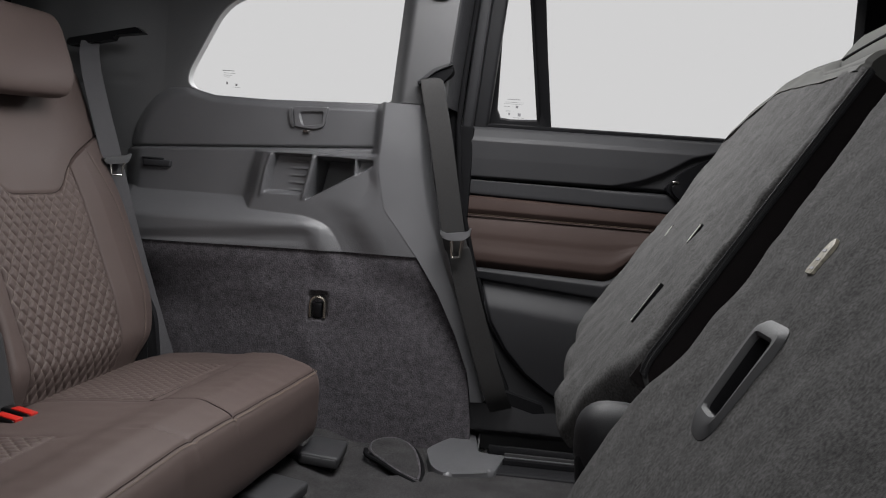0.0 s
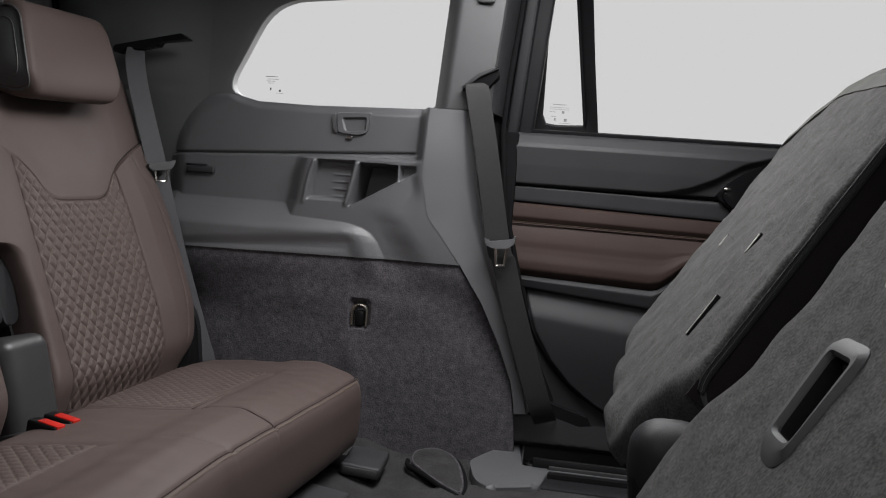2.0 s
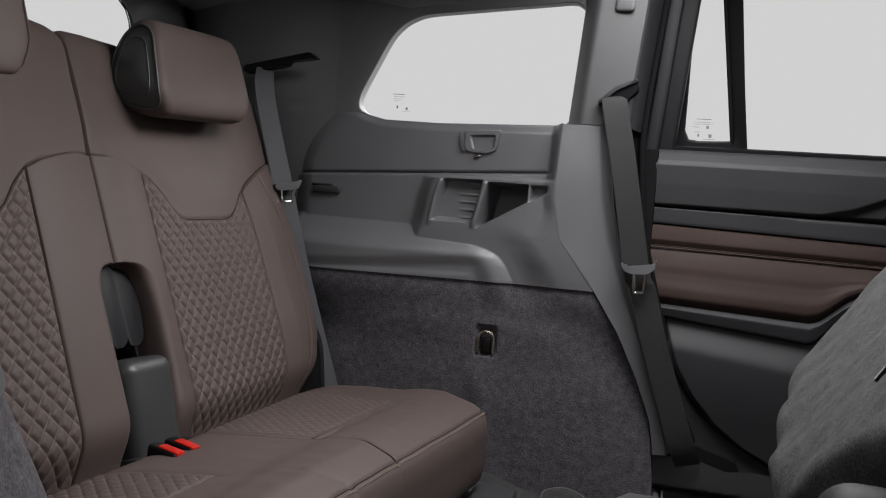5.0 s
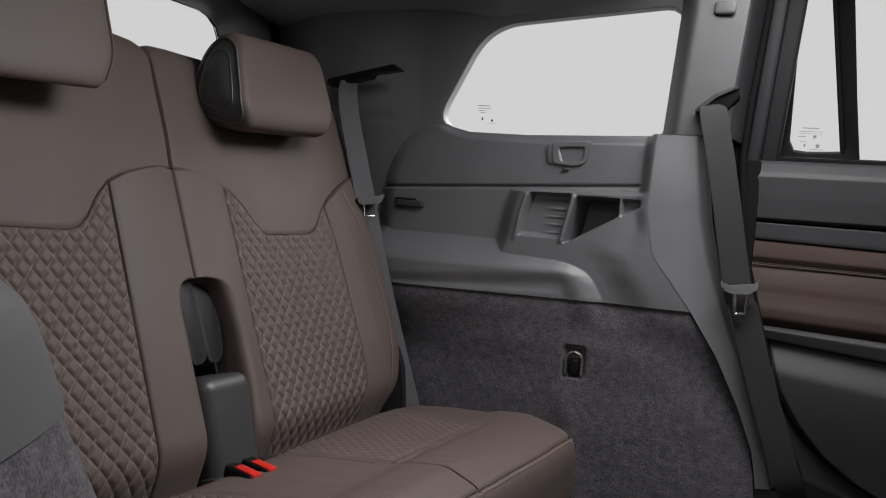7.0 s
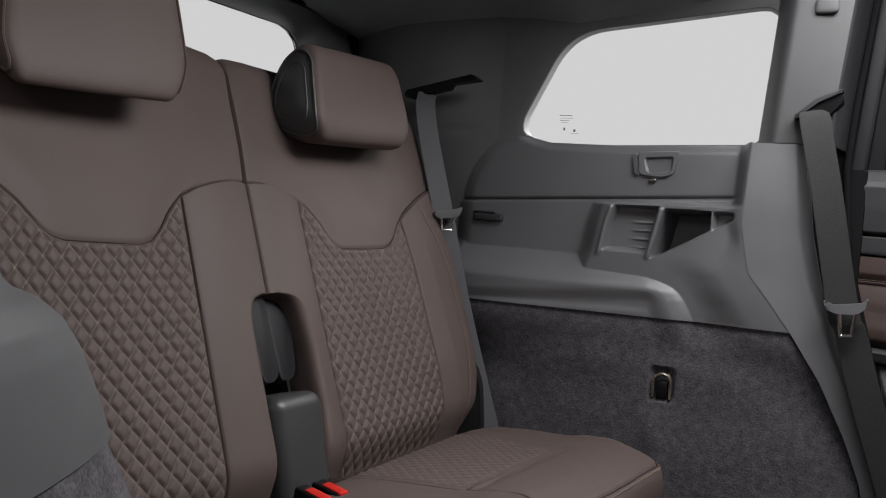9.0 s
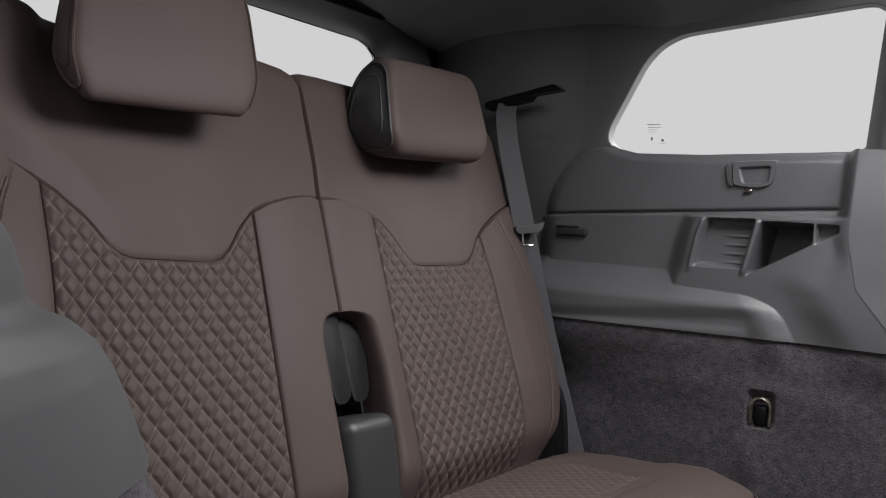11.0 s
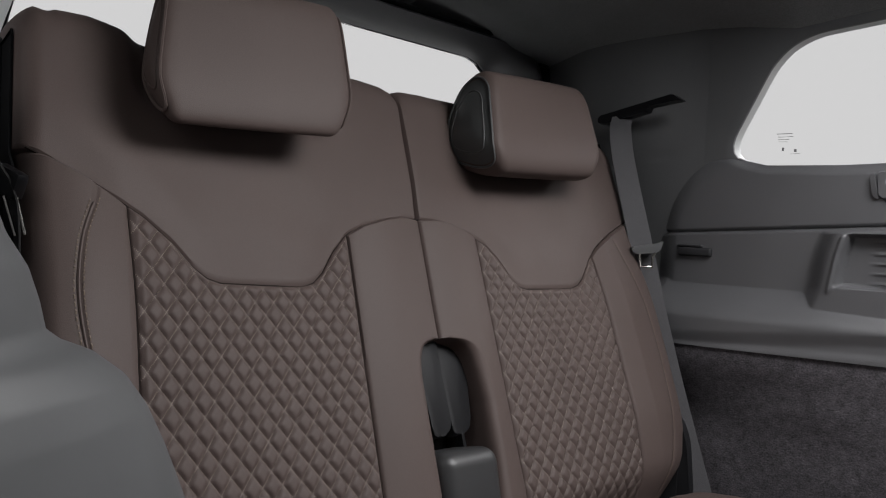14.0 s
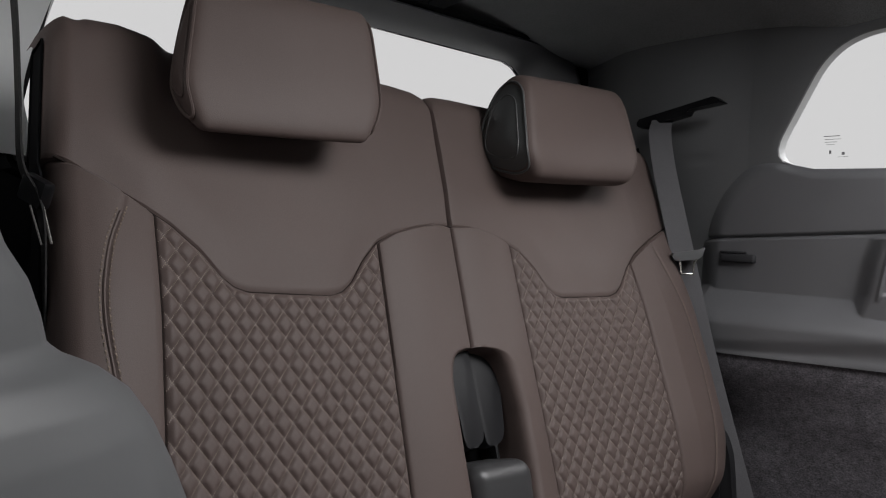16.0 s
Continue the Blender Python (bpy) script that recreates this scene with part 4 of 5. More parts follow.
        part("piping", tube([head_at(w * 0.995, mid + (p - mid) * 1.04) for p in cap], 0.0016, 6, True), cover, hr)
        part("side_seam", tube([head_at(w * (0.985 + 0.06 * 0.47), mid + (p - mid) * 0.72) for p in cap], 0.0010, 6, True), cover, hr)
    edge = [head_at(-0.99, mid + (section(k / 120) - mid) * 0.86) for k in range(121)]
    part("headrest_stitching", stitches(edge, (0, -1, 0), 0.003, 0.002, 0.0004), stitch, hr, "tan stitching")
    for d in (-0.05, 0.05):
        part("post", tube([(-0.785, cy + d, 0.14), (-0.83, cy + d, 0.02)], 0.006), steel, seat, "steel headrest post")
    return seat


# seat cushions, level on top and rolled under at the front
CUSHION = smooth_line([(-0.655, 0, -0.375), (-0.602, 0, -0.336), (-0.575, 0, -0.316), (-0.550, 0, -0.304), (-0.50, 0, -0.300), (-0.44, 0, -0.299), (-0.38, 0, -0.296), (-0.345, 0, -0.295), (-0.322, 0, -0.299), (-0.308, 0, -0.306), (-0.299, 0, -0.320), (-0.296, 0, -0.35), (-0.302, 0, -0.412), (-0.340, 0, -0.434)], 10)
SEAM_ROW = 89


def split_line(x):
    """Where the two cushions meet, across the car."""
    return interp((-0.62, -0.572, -0.525, -0.422, -0.365, -0.31, -0.28), (0.85, 0.856, 0.869, 0.901, 0.914, 0.897, 0.892), x)


def front_shift(y):
    return interp((0.6, 0.75, 0.88, 1.0, 1.11, 1.2), (-0.010, -0.010, 0.002, 0.014, 0.025, 0.031), y)


def top_z(x):
    return interp([p.x for p in CUSHION[:100]], [p.z for p in CUSHION[:100]], x)


def build_cushion(side, seat):
    def skin(u, v):
        k = min(len(CUSHION) - 1, round(v * (len(CUSHION) - 1)))
        x, z = CUSHION[k].x, CUSHION[k].z
        y = lerp(split_line(x), 1.264, u) if side > 0 else lerp(split_line(x), 0.40, u)
        span = abs(1.264 - 0.9) if side > 0 else 0.5
        x0, end = x, ss(0.80, 1.0, u) ** 2 if side > 0 else 0.0
        x += front_shift(y) * ss(-0.46, -0.31, x0) - 0.047 * end * ss(-0.48, -0.29, x0)
        z += roll(u * span, 0.006) * 0.45 * (1 - ss(95, 110, k)) + roll((1 - u) * span, 0.028) * 0.6 * (1 - ss(70, 90, k))
        z -= 0.008 * ss(1.16, 1.27, y) * ss(-0.45, -0.58, x0)
        z += 0.004 * ss(-0.42, -0.39, x0) * (1 - ss(-0.36, -0.33, x0))
        z -= 0.0026 * math.exp(-((k - SEAM_ROW) / 1.1) ** 2)
        if side < 0:
            z -= 0.003 * math.exp(-((y - 0.773 - 0.3 * (x0 + 0.35)) / 0.004) ** 2) * ss(-0.395, -0.365, x0)
            z -= 0.004 * math.exp(-((y - 0.728 - 0.36 * (x0 + 0.443)) / 0.005) ** 2) * (1 - ss(-0.445, -0.435, x0))
        else:
            z -= 0.0035 * math.exp(-((x0 + 0.418 - 0.07 * (y - 0.9)) / 0.004) ** 2) * (1 - ss(1.14, 1.17, y))
        z += 0.0016 * noise.noise((x * 11, y * 11, 4)) + 0.0006 * noise.noise((x * 40, y * 40, 9))
        return (x, y, z)
    part("cushion", sheet(skin, 100, len(CUSHION) - 1, (-0.03, 0, -0.004)), leather, seat, "smooth brown leather cushion")

    def ins(u, v):
        if side > 0:
            x = lerp(-0.552, lerp(-0.424, -0.406, u), v)
            y0, y1 = split_line(x) + 0.005, 1.145
        else:
            x = lerp(-0.552, lerp(-0.446, -0.45, u), v)
            y0, y1 = 0.724 + 0.36 * (x + 0.443), 0.47
        y = lerp(y0, y1, u)
        d = min(abs(y - y0), abs(y - y1), 0.2 * (1 - v))
        z = top_z(x) - 0.008 * ss(1.16, 1.27, y) * ss(-0.45, -0.58, x) + 0.0016 + roll(d, 0.004) * 0.6 + 0.0018 * quilting(y, x, 0.0175, 0.0175) * ss(0.0, 0.012, d)
        return (x, y, z)
    part("cushion_quilt", sheet(ins, 150, 110, (0, 0, -0.02), uv=lambda u, v: (ins(u, v)[1] * PITCH_A / 0.0175, ins(u, v)[0] * PITCH_B / 0.0175)), quilt, seat, "diamond-quilted brown leather with tan thread")
    n = len(CUSHION) - 1
    for j, off in ((SEAM_ROW + 4, (0.0012, 0, 0.0010)),):
        line = [Vector(skin(k / 100, j / n)) + Vector(off) for k in range(101)]
        part("front_stitching", stitches(line, (0.6, 0, 0.8), 0.004, 0.002, 0.0007), stitch, seat, "tan stitching")
    # Dark tubes colour in the shade of the cushion's seams.
    part("seam", tube([Vector(skin(k / 100, SEAM_ROW / n)) + Vector((0.0004, 0, 0.0006)) for k in range(101)], 0.0007, 6), seam_dark, seat, "dark line for the shade in a sewn seam")
    if side > 0:
        part("seam", tube([Vector(skin(0, j / n)) + Vector((0, 0, 0.0008)) for j in range(10, SEAM_ROW)], 0.0011, 6), seam_dark, seat, "dark line for the shade in a sewn seam")
    rim = [Vector(ins(k / 40, 1)) for k in range(41)]
    part("seam", tube([p + Vector((0.002, 0, -0.0006)) for p in rim], 0.001, 6), seam_dark, seat, "dark line for the shade in a sewn seam")
    y0, y1 = (0.88, 1.24) if side > 0 else (0.42, 0.872)
    # Black box added to darken the shaded gap under the cushion.
    part("base", box(-0.66, -0.365, y0, y1, -0.462, -0.40, 0.01), rubber, seat, "black box for the shade under the cushion")


for s in (-1, 1):
    st = build_back(s)
    build_cushion(s, st)


def build_seat_gap():
    hatch = thing("centre_belt_recess", "recess with hanging flaps between the two seat backs, its shade coloured black", "seat trim")

    def tongue(outline, n):
        return prism(rounded(outline, 0.013, 6), lambda a, b, d: back_at(1, a, b, n - d), 0.014, 0.002, 2)
    # The black plate puts the shade deep in the recess into colour.
    part("well", prism([(-0.06, -0.03), (0.075, -0.03), (0.075, 0.25), (-0.06, 0.25)], lambda a, b, d: back_at(1, a, b, -0.062 - d), 0.01), gloss_black, hatch, "black plate for the shade in the recess")
    part("flap", tongue([(-0.034, 0.26), (0.004, 0.26), (0.008, 0.132), (-0.022, 0.125)], -0.004), black_plastic, hatch, "dark grey flap")
    part("flap", tongue([(0.010, 0.26), (0.060, 0.26), (0.044, 0.130), (0.014, 0.126)], -0.010), black_plastic, hatch, "dark grey flap")
    brk = thing("centre_hinge_cover", "dark grey plastic hinge cover rising between the seats", "seat trim")
    m = Matrix.Translation((-0.605, 0.816, -0.291)) @ pose(0, 0, 0, 0, -14, -4)
    part("cover", moved(box(-0.05, 0.024, -0.043, 0.043, -0.07, 0.084, 0.018, 6), m), cover_grey, brk)
    part("base_rim", moved(box(-0.055, 0.027, -0.047, 0.046, -0.075, -0.03, 0.006, 2), m), plastic_dark, brk)


build_seat_gap()


def build_buckles():
    for x, y in ((-0.540, 0.779), (-0.538, 0.807)):
        b = thing("belt_buckle", "black belt buckle with a red release button between cushions", "buckle", "seat belt buckles")
        m = Matrix.Translation((x, y - 0.006, -0.304)) @ pose(0, 0, 0, 0, 8, -6) @ Matrix.Scale(0.78, 4)
        part("housing", moved(box(-0.030, 0.022, -0.0125, 0.0125, -0.012, 0.009, 0.004, 3), m), gloss_black, b)
        part("button", moved(box(-0.014, 0.0235, -0.009, 0.009, -0.006, 0.0108, 0.002), m), red, b, "bright red button")


build_buckles()


# ---- second row ----
S_UP = Vector((0.566, 0, 0.824))
S_OUT = Vector((-0.824, 0, 0.566))
S_FOOT = Vector((0.24, 0, -0.025))


def second(y, h, n):
    p = S_FOOT + S_UP * h + S_OUT * n
    return Vector((p.x, y + 0.22 * h, p.z))


def build_second_row(y0, y1, low, high, label, dent=(), flare=0.0):
    """low and high: the seat back's lower and upper edge, as (y, h) pairs."""
    seat = thing("second_row_seat", label, "car seat", "second-row seats")

    def f(u, v):
        y = lerp(y0, y1, u ** 1.5)
        a, b = interp(*low, y), interp(*high, y)
        h = lerp(a, b, v)
        # the cover lies flat round the handle
        slack = 1 - math.exp(-((y - 0.39) / 0.05) ** 2 - ((h + 0.085) / 0.075) ** 2) if dent else 1.0
        d = min(y1 - y, (h - a) * 0.8, (b - h) * 0.6 if dent else 1.0)
        n = roll(d, 0.032) + roll(y - y0, 0.005) + slack * (0.005 * noise.noise((y * 9, h * 9, 1)) + 0.0024 * noise.noise((y * 30 + 8 * h, h * 26, 2))) + 0.0006 * noise.noise((y * 120, h * 120, 2))
        n -= 0.03 * pocket(y, h, *dent, 0.004) if dent else 0.0
        # slack folds near the hem
        n += 0.004 * math.sin(46 * y + 30 * h + 3 * noise.noise((y * 6, h * 6, 8))) * ss(0.09, 0.0, h - a) * ss(0.0, 0.02, h - a)
        h += 0.004 * noise.noise((y * 22, 3.0, 6)) * (1 - v)
        return second(y + flare * ss(-0.08, -0.17, h) * ss(0.5, 1, u), h, n)
    part("back_cover", sheet(f, 130, 160, -S_OUT * 0.004), felt, seat, "grey felt carpet cover")
    a, b = interp(*low, y0 + 0.02), interp(*high, y0)
    def edge_at(t):
        h = lerp(a + 0.02, b, t)
        return second(y0 - 0.002, h, -0.008 + roll((h - a) * 0.8, 0.032))
    zip_line = [edge_at(k / 60) for k in range(61)]
    tape = part("zip_tape", ribbon([p - Vector((0, 0.0012, 0)) for p in zip_line], S_OUT * 0.004, 0.0012), black_plastic, seat, "black zip along the edge")
    part("zip_coil", tube([p - Vector((0, 0.0018, 0)) for p in zip_line], 0.0008, 6), gloss_black, tape)
    teeth = join(*[moved(box(-0.002, 0.002, -0.0004, 0.0004, -0.0005, 0.0005), Matrix.Translation(edge_at(k / 190) - Vector((0, 0.0025, 0))) @ pose(0, 0, 0, 0, 34.5, 0)) for k in range(191)])
    part("zip_teeth", teeth, plastic_dark, tape)
    for y in (y0 + 0.001, y1 - 0.001):
        lo, hi = interp(*low, y), interp(*high, y)
        part("side_panel", sheet(lambda u, v: second(y, lerp(lo, hi, v), lerp(-0.005 if y < y1 - 0.1 else -0.036, -0.036 - 0.049 * ss(0.02, 0.40, v), u)), 6, 40, (0, 0.003, 0)), side_leather, seat, "dark brown leather side panel")
    front = sheet(lambda u, v: second(lerp(y0, y1, u), lerp(interp(*low, lerp(y0, y1, u)), interp(*high, lerp(y0, y1, u)), v), -0.068 - 0.05 * math.sin(math.pi * v)), 24, 30)
    part("front_pad", front, seat_side, seat, "dark leather front")
    return seat


FAR_TOP = ((0.6, 0.68, 0.755, 0.83, 0.90, 0.96, 1.02, 1.118), (0.220, 0.221, 0.225, 0.232, 0.240, 0.242, 0.214, 0.15))
far_seat = build_second_row(0.648, 1.118, ((0.6, 0.655, 0.72, 0.76, 0.82, 0.9, 1.02, 1.118), (-0.13, -0.15, -0.19, -0.225, -0.262, -0.255, -0.225, -0.17)), FAR_TOP,
                            "second-row seat tilted forward, grey felt on its back")
near_seat = build_second_row(-0.02, 0.546, ((-0.02, 0.40, 0.47, 0.52, 0.546), (-0.45, -0.42, -0.36, -0.27, -0.20)), ((-0.02, 0.546), (0.36, 0.36)), "second-row seat tilted forward, felt back with a grey handle", (0.372, 0.408, -0.108, -0.058), 0.042)


def build_second_details():
    o = rounded([(0.371, -0.129), (0.414, -0.129), (0.420, -0.043), (0.363, -0.043)], [0.016, 0.018, 0.016, 0.012], 6)
    i = resample(rounded([(0.3715, -0.111), (0.4055, -0.111), (0.4095, -0.056), (0.3715, -0.056)], 0.005, 6), 60)
    part("pull_handle", ring(i, radial(o, i, (0.389, -0.084)), second, [(0, -0.002), (0, 0.001), (0.15, 0.0035), (0.6, 0.0035), (1, 0.0), (1, -0.012)]), handle_grey, near_seat, "grey plastic pull handle")
    # Black lining puts the shade inside the handle's hole into colour.
    part("handle_well", ring([Vector(p).lerp(Vector((0.389, -0.084)), 0.98) for p in i], i, second, [(1, -0.001), (0.97, -0.028), (0, -0.028)]), rubber, near_seat, "handle well coloured black for its shade")
    part("handle_latch", tube([second(0.384, -0.095, -0.02), second(0.387, -0.085, -0.014), second(0.381, -0.079, -0.018)], 0.0025), gloss_black, near_seat, "small dark latch")
    part("strap_tag", prism(rounded([(0.394, -0.006), (0.407, -0.006), (0.402, 0.017), (0.396, 0.023), (0.391, 0.018)], 0.002), lambda a, b, d: second(a, b, 0.0022 - d), 0.008, 0.0008), tag_white, near_seat, "pale printed strap tag")
    for k in range(3):
        part("tag_print", prism([(0.396, -0.003 + k * 0.007), (0.402, -0.003 + k * 0.007), (0.401, -0.001 + k * 0.007), (0.396, -0.001 + k * 0.007)], lambda a, b, d: second(a, b, 0.0026 - d), 0.002), print_ink, near_seat)
    for y, a, b, w in ((0.776, -0.111, -0.062, 0.0014), (0.799, -0.006, 0.018, 0.003), (0.954, -0.006, 0.010, 0.002)):
        part("seam_slit", prism(rounded([(y - w * 0.65, a - 0.001), (y + w * 0.5, a - 0.001), (y + w * 0.5, b + 0.002), (y - w * 0.65, b + 0.002)], 0.0005), lambda p, q, d: second(p, q, 0.0022 - d), 0.012, 0.0006), rubber, far_seat, "dark slit in the felt")
        part("slit_tape", prism(rounded([(y - w * 0.5, a), (y + w * 0.3, a), (y + w * 0.3, b), (y - w * 0.5, b)], 0.0004), lambda p, q, d: second(p, q, 0.0030 - d), 0.006), tape_white, far_seat, "pale tape")

    # folded vinyl band along the shoulder, and the headrest lying behind it
    def band(u, v):
        y = lerp(0.652, 1.105, u)
        b = interp(*FAR_TOP, y)
        top = interp((0.652, 0.74, 0.785, 0.81, 0.90, 0.966, 1.05, 1.105), (0.252, 0.250, 0.252, 0.274, 0.280, 0.272, 0.240, 0.19), y)
        n = 0.0015 - 0.012 * v ** 3 - 0.0015 * math.exp(-((v - 0.45 - 0.5 * (u - 0.3)) / 0.05) ** 2)
        n += 0.0012 * noise.noise((y * 25, v * 3, 7))
        return second(y, lerp(b - 0.006, top, v), n + roll(y - 0.652, 0.006) + roll(1.105 - y, 0.032))
    part("shoulder_band", sheet(band, 90, 30, -S_OUT * 0.03), shoulder_vinyl, far_seat, "smooth pale grey shoulder band")
    m = Matrix.Translation(second(0.66, 0.256, -0.05)) @ pose(0, 0, 0, 0, 34.5, 0)
    part("headrest", moved(box(-0.04, 0.04, -0.17, 0.185, -0.02, 0.075, 0.034, 5), m), shoulder_vinyl, far_seat, "grey vinyl headrest")
    part("headrest_seam", tube([m @ Vector((-0.041, lerp(-0.14, 0.14, k / 20), 0.012 + 0.012 * math.sin(math.pi * k / 20))) for k in range(21)], 0.0015), rubber, far_seat)
    hinge = thing("hinge_cover", "dark grey round hinge cover between the second-row seats", "hinge")
    part("drum", moved(box(-0.036, 0.036, -0.03, 0.03, -0.036, 0.036, 0.028, 6), Matrix.Translation((0.150, 0.60, -0.206))), black_plastic, hinge)
    part("arm", moved(box(-0.03, 0.03, -0.02, 0.02, -0.30, 0.0, 0.008), Matrix.Translation((0.145, 0.60, -0.21)) @ pose(0, 0, 0, 0, -6, 0)), rubber, hinge)


build_second_details()


# ---- belts ----
def build_front_belt():
    belt = thing("seat_belt", "dark grey seat belt with a steel tongue hanging on the pillar", "seat belt", "seat belts")
    line = smooth_line([(-0.129, 1.362, 0.213), (-0.130, 1.348, 0.197), (-0.107, 1.344, 0.10), (-0.071, 1.340, -0.07), (-0.058, 1.339, -0.102), (-0.032, 1.341, -0.19), (0.020, 1.350, -0.339), (0.037, 1.376, -0.385)], 10)
    part("webbing", ribbon(line, (0.0195, 0.007, 0.004)), webbing, belt)
    m = Matrix.Translation((-0.0655, 1.317, -0.064)) @ pose(0, 0, 0, 0, -4, 0)
    grip = prism(rounded([(-0.029, 0.008), (-0.027, -0.006), (-0.012, -0.012), (0.012, -0.012), (0.024, -0.004), (0.027, 0.012), (0.020, 0.004), (-0.022, 0.0)], 0.004), lambda a, b, d: m @ Vector((a, d, b)), 0.012, 0.003)
    part("tongue_grip", grip, plastic, belt, "grey tongue grip")
    loop = [m @ Vector(p) for p in ((-0.009, 0.005, -0.008), (-0.008, 0.004, -0.030), (-0.0075, 0.004, -0.042), (0.006, 0.004, -0.042), (0.0075, 0.004, -0.030), (0.011, 0.005, -0.008))]
    part("tongue", tube(loop, 0.0032), steel, belt, "bright steel tongue")


build_front_belt()


def build_rear_belt():
    belt = thing("seat_belt", "grey seat belt hanging from the rear pillar slot beside the seat", "seat belt", "seat belts")
    line = smooth_line([(-0.768, 1.335, 0.238), (-0.760, 1.318, 0.21), (-0.742, 1.308, 0.152), (-0.701, 1.30, 0.034), (-0.655, 1.31, -0.132), (-0.594, 1.322, -0.32), (-0.575, 1.325, -0.37)], 10)
    part("webbing", ribbon(line, (0.0115, 0.0135, 0.0035)), webbing_grey, belt)
    m = Matrix.Translation((-0.676, 1.280, 0.022)) @ pose(0, 0, 0, 0, -6, 42)
    grip = prism(rounded([(-0.025, 0.004), (-0.020, -0.008), (0.018, -0.006), (0.026, 0.012), (0.018, 0.008)], 0.004), lambda a, b, d: m @ Vector((a, d, b)), 0.012, 0.003)
    part("tongue_grip", grip, corner_plastic, belt, "grey tongue grip")
    loop = [m @ Vector(p) for p in ((-0.012, 0.004, -0.005), (-0.011, 0.003, -0.026), (0.006, 0.003, -0.028), (0.008, 0.003, -0.012), (0.016, 0.004, -0.002))]
    part("tongue", tube(loop, 0.002), steel, belt, "bright steel tongue")


build_rear_belt()


def build_right_belt():
    belt = thing("seat_belt", "black seat belt hanging beside the seat near the open door", "seat belt", "seat belts")
    line = smooth_line([(-0.74, 0.338, 0.42), (-0.73, 0.352, 0.25), (-0.72, 0.361, 0.17), (-0.72, 0.367, 0.11), (-0.72, 0.372, 0.055), (-0.715, 0.383, 0.030), (-0.71, 0.388, 0.0), (-0.70, 0.390, -0.1)], 10)
    part("webbing", ribbon(line, (0.021, -0.0048, 0.0)), webbing, belt)
    part("tongue_grip", moved(box(-0.014, 0.014, -0.006, 0.006, -0.012, 0.010, 0.004), Matrix.Translation((-0.705, 0.380, 0.034)) @ pose(0, 0, 0, 0, 20, 20)), gloss_black, belt, "black tongue grip")
    loop = [Vector((-0.70, 0.379, 0.022)) + Vector(p) for p in ((0.0, -0.004, 0), (0.002, 0.005, -0.029), (0.004, 0.011, -0.028), (0.004, 0.003, 0.0))]
    part("tongue", tube(loop, 0.0012), steel, belt, "bright steel tongue")


build_right_belt()


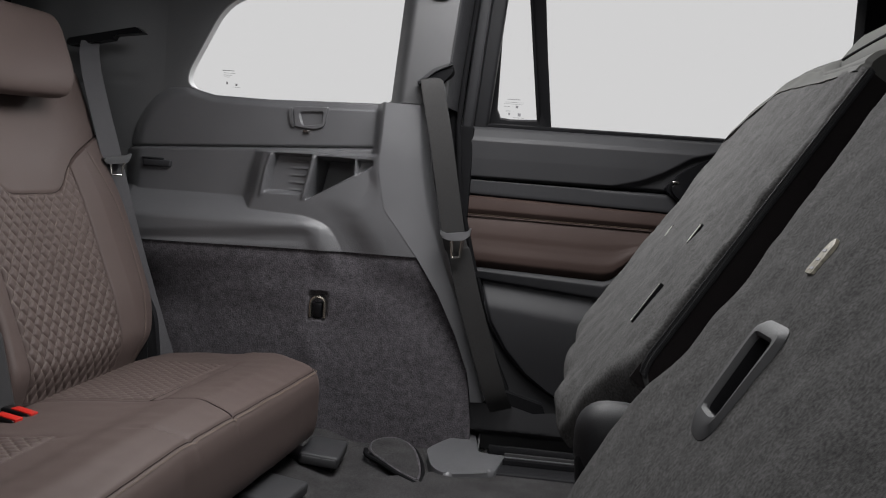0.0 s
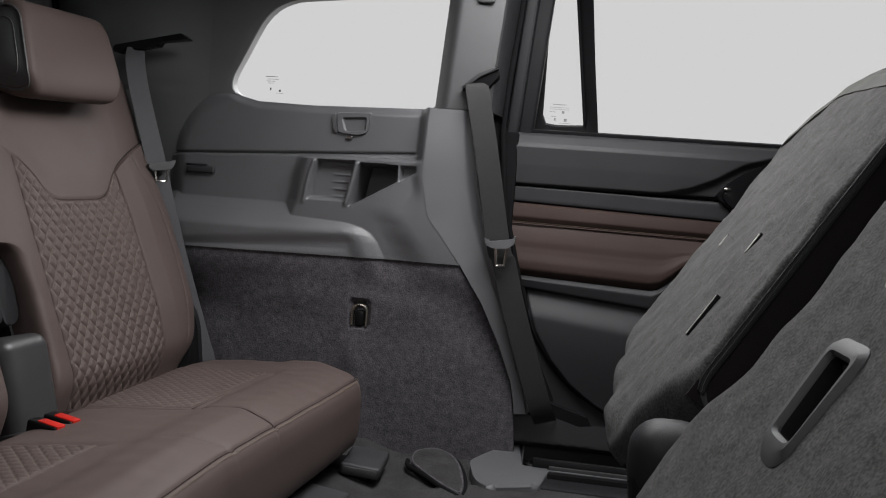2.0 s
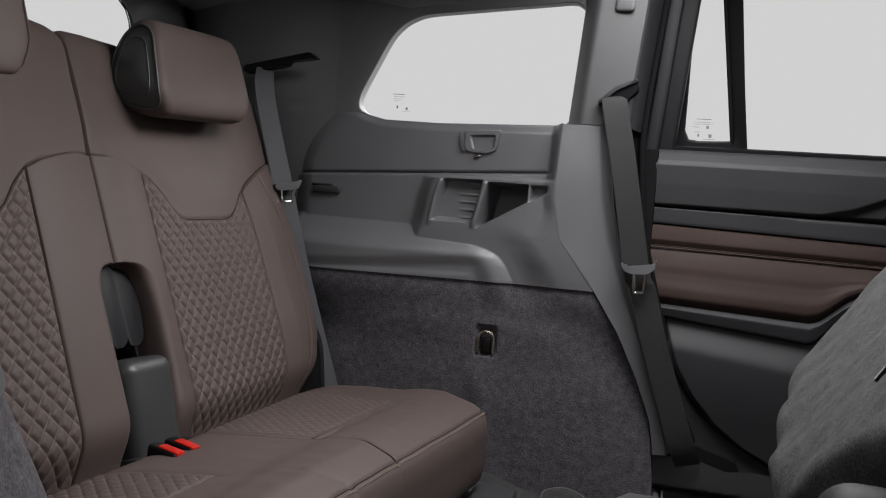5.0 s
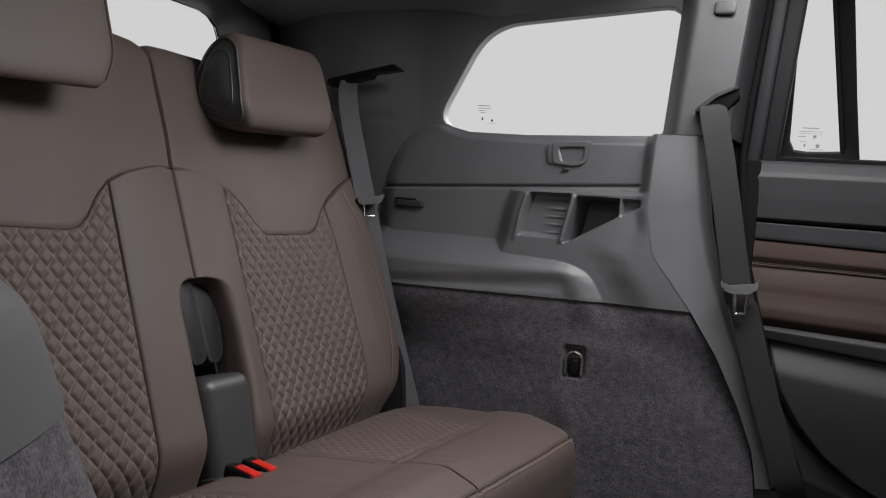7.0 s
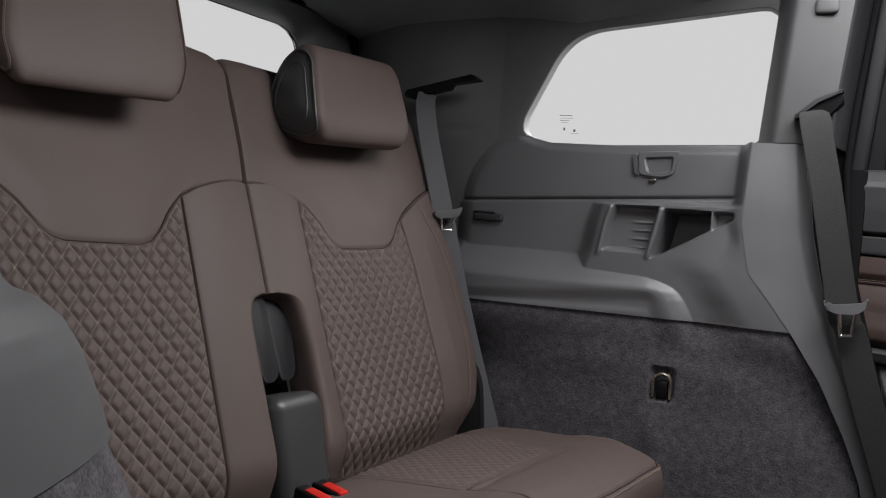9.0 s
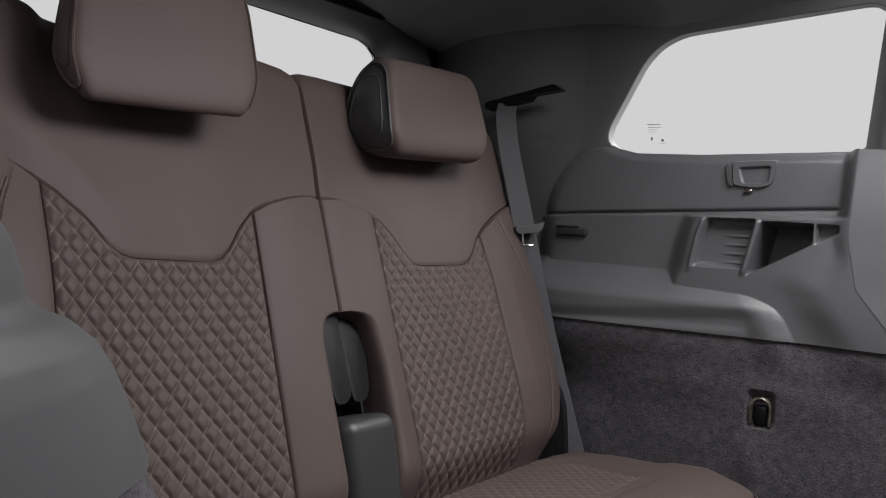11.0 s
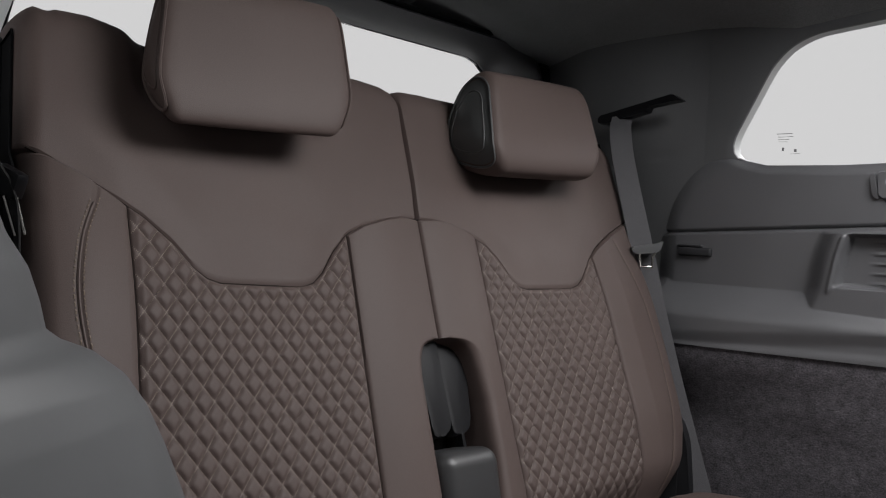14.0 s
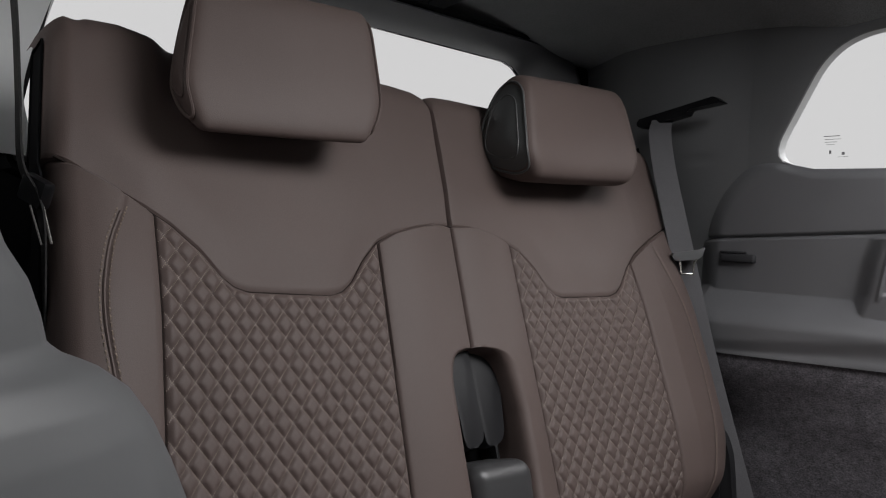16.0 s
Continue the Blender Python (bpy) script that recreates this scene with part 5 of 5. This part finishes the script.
# ---- floor fittings ----
def build_floor_fittings():
    mat = thing("floor_mat", "dark grey carpet mat with a curved edge on the floor", "mat")
    o = rounded([(-0.215, 0.98), (-0.194, 1.079), (-0.171, 1.142), (-0.087, 1.197), (0.003, 1.249), (0.156, 1.241), (0.6, 1.24), (0.6, 0.30), (-0.18, 0.30)], 0.02)
    part("mat", prism(o, lambda a, b, d: (a, b, -0.458 - d), 0.014, 0.004), floor_carpet, mat)
    for x, y, turn in ((-0.252, 1.218, 3), (-0.273, 1.008, -8)):
        f = thing("floor_bracket", "dark plastic cover over a seat mounting on the carpet", "bracket", "seat mounting covers")
        m = Matrix.Translation((x, y, -0.44)) @ pose(0, 0, 0, 0, 5, turn)
        part("cover", moved(box(-0.034, 0.032, -0.052, 0.048, -0.016, 0.004, 0.005, 3), m), door_plastic, f)
        # Separate satin strip stands for the lit front edge of the cover.
        part("lip", moved(box(-0.030, 0.028, -0.0545, -0.048, -0.014, 0.000, 0.003), m), handle_grey, f, "satin lip for the lit front edge")
        part("foot", moved(box(-0.12, 0.02, -0.03, 0.035, -0.04, -0.012, 0.005), m), gloss_black, f, "black steel foot")
    flap = thing("carpet_flap", "loose tongue of dark carpet lying over the floor", "carpet flap")
    o = rounded([(-0.184, 1.268), (-0.188, 1.320), (-0.155, 1.354), (-0.118, 1.318), (-0.098, 1.262), (-0.086, 1.205), (-0.085, 1.160), (-0.118, 1.190), (-0.156, 1.234)], [0.018, 0.022, 0.03, 0.03, 0.03, 0.03, 0.006, 0.03, 0.03], 5)

    def lie(a, b):
        return -0.4475 - 0.009 * ss(1.32, 1.17, b)
    part("flap", prism(o, lambda a, b, d: (a, b, lie(a, b) - d), 0.006, 0.003, 3), floor_carpet, flap)
    part("binding", tube([(p[0], p[1], lie(*p) - 0.002) for p in resample(o, 90)], 0.0026, 6, True), carpet, flap, "bound carpet edge")
    # Black tubes stand for the shadow along the flap's edges.
    part("slit", tube(smooth_line([(-0.194, 1.29, -0.4575), (-0.187, 1.260, -0.4575), (-0.158, 1.229, -0.4575), (-0.120, 1.184, -0.459), (-0.088, 1.152, -0.4605)]), 0.0042), rubber, flap, "black tube for the shade under its edge")
    part("slit", tube(smooth_line([(-0.150, 1.360, -0.4575), (-0.114, 1.324, -0.4575), (-0.093, 1.264, -0.4575), (-0.081, 1.205, -0.459), (-0.080, 1.158, -0.4605)]), 0.0035), rubber, flap)
    rail = thing("seat_rail_cover", "grey plastic seat rail end cover with an open dark slot", "rail cover")
    o = rounded([(-0.086, 1.285), (-0.070, 1.212), (-0.040, 1.192), (0.036, 1.212), (0.051, 1.290), (0.004, 1.296), (0.002, 1.42), (-0.030, 1.405), (-0.066, 1.335)], [0.016, 0.014, 0.014, 0.012, 0.004, 0.003, 0.004, 0.02, 0.02], 5)
    part("end_cap", prism(o, lambda a, b, d: (a, b, -0.443 - d - 0.010 * ss(1.235, 1.195, b)), 0.03, 0.010, 4), plastic, rail, "satin grey end cap")
    part("slot", box(-0.005, 0.50, 1.292, 1.43, -0.50, -0.472, 0.002), gloss_black, rail, "dark slot")
    part("near_wall", box(0.044, 0.50, 1.276, 1.292, -0.49, -0.446, 0.003), rubber, rail, "black slot edge")
    part("edge_strip", box(0.047, 0.50, 1.288, 1.2915, -0.452, -0.4445, 0.001), plastic, rail, "pale edge strip")
    part("near_skirt", box(0.03, 0.50, 1.226, 1.278, -0.49, -0.454, 0.005), black_plastic, rail)
    part("runner", box(0.05, 0.49, 1.345, 1.353, -0.475, -0.456, 0.002), handle_grey, rail, "dark steel runner")
    part("runner", box(0.02, 0.49, 1.385, 1.395, -0.475, -0.456, 0.002), black_plastic, rail)
    part("latch", box(0.045, 0.064, 1.318, 1.33, -0.473, -0.458, 0.004), brass, rail, "small bright latch")
    sill = thing("pillar_foot_trim", "grey plastic foot of the pillar trim with a belt slot", "trim", kind="structure")

    def f(u, v):
        x = lerp(-0.03, 0.50, u)
        top = interp((-0.03, -0.003, 0.004, 0.055, 0.097, 0.13, 0.5), (-0.365, -0.365, -0.378, -0.378, -0.389, -0.384, -0.384), x)
        z = lerp(-0.49, top, v)
        return (x, 1.385 + 0.03 * ss(-0.425, -0.445, z), z)
    part("foot_panel", sheet(f, 130, 30), door_plastic, sill)
    # Black backing that colours the belt opening as dark as its shade.
    opening = [(-0.002, -0.405), (0.125, -0.405), (0.112, -0.374), (0.074, -0.364), (0.042, -0.355), (-0.001, -0.364)]
    part("belt_opening", prism(rounded(opening, 0.004), lambda a, b, d: (a, 1.396 + d, b), 0.02), rubber, sill, "black plate for the shade in the belt opening")


build_floor_fittings()
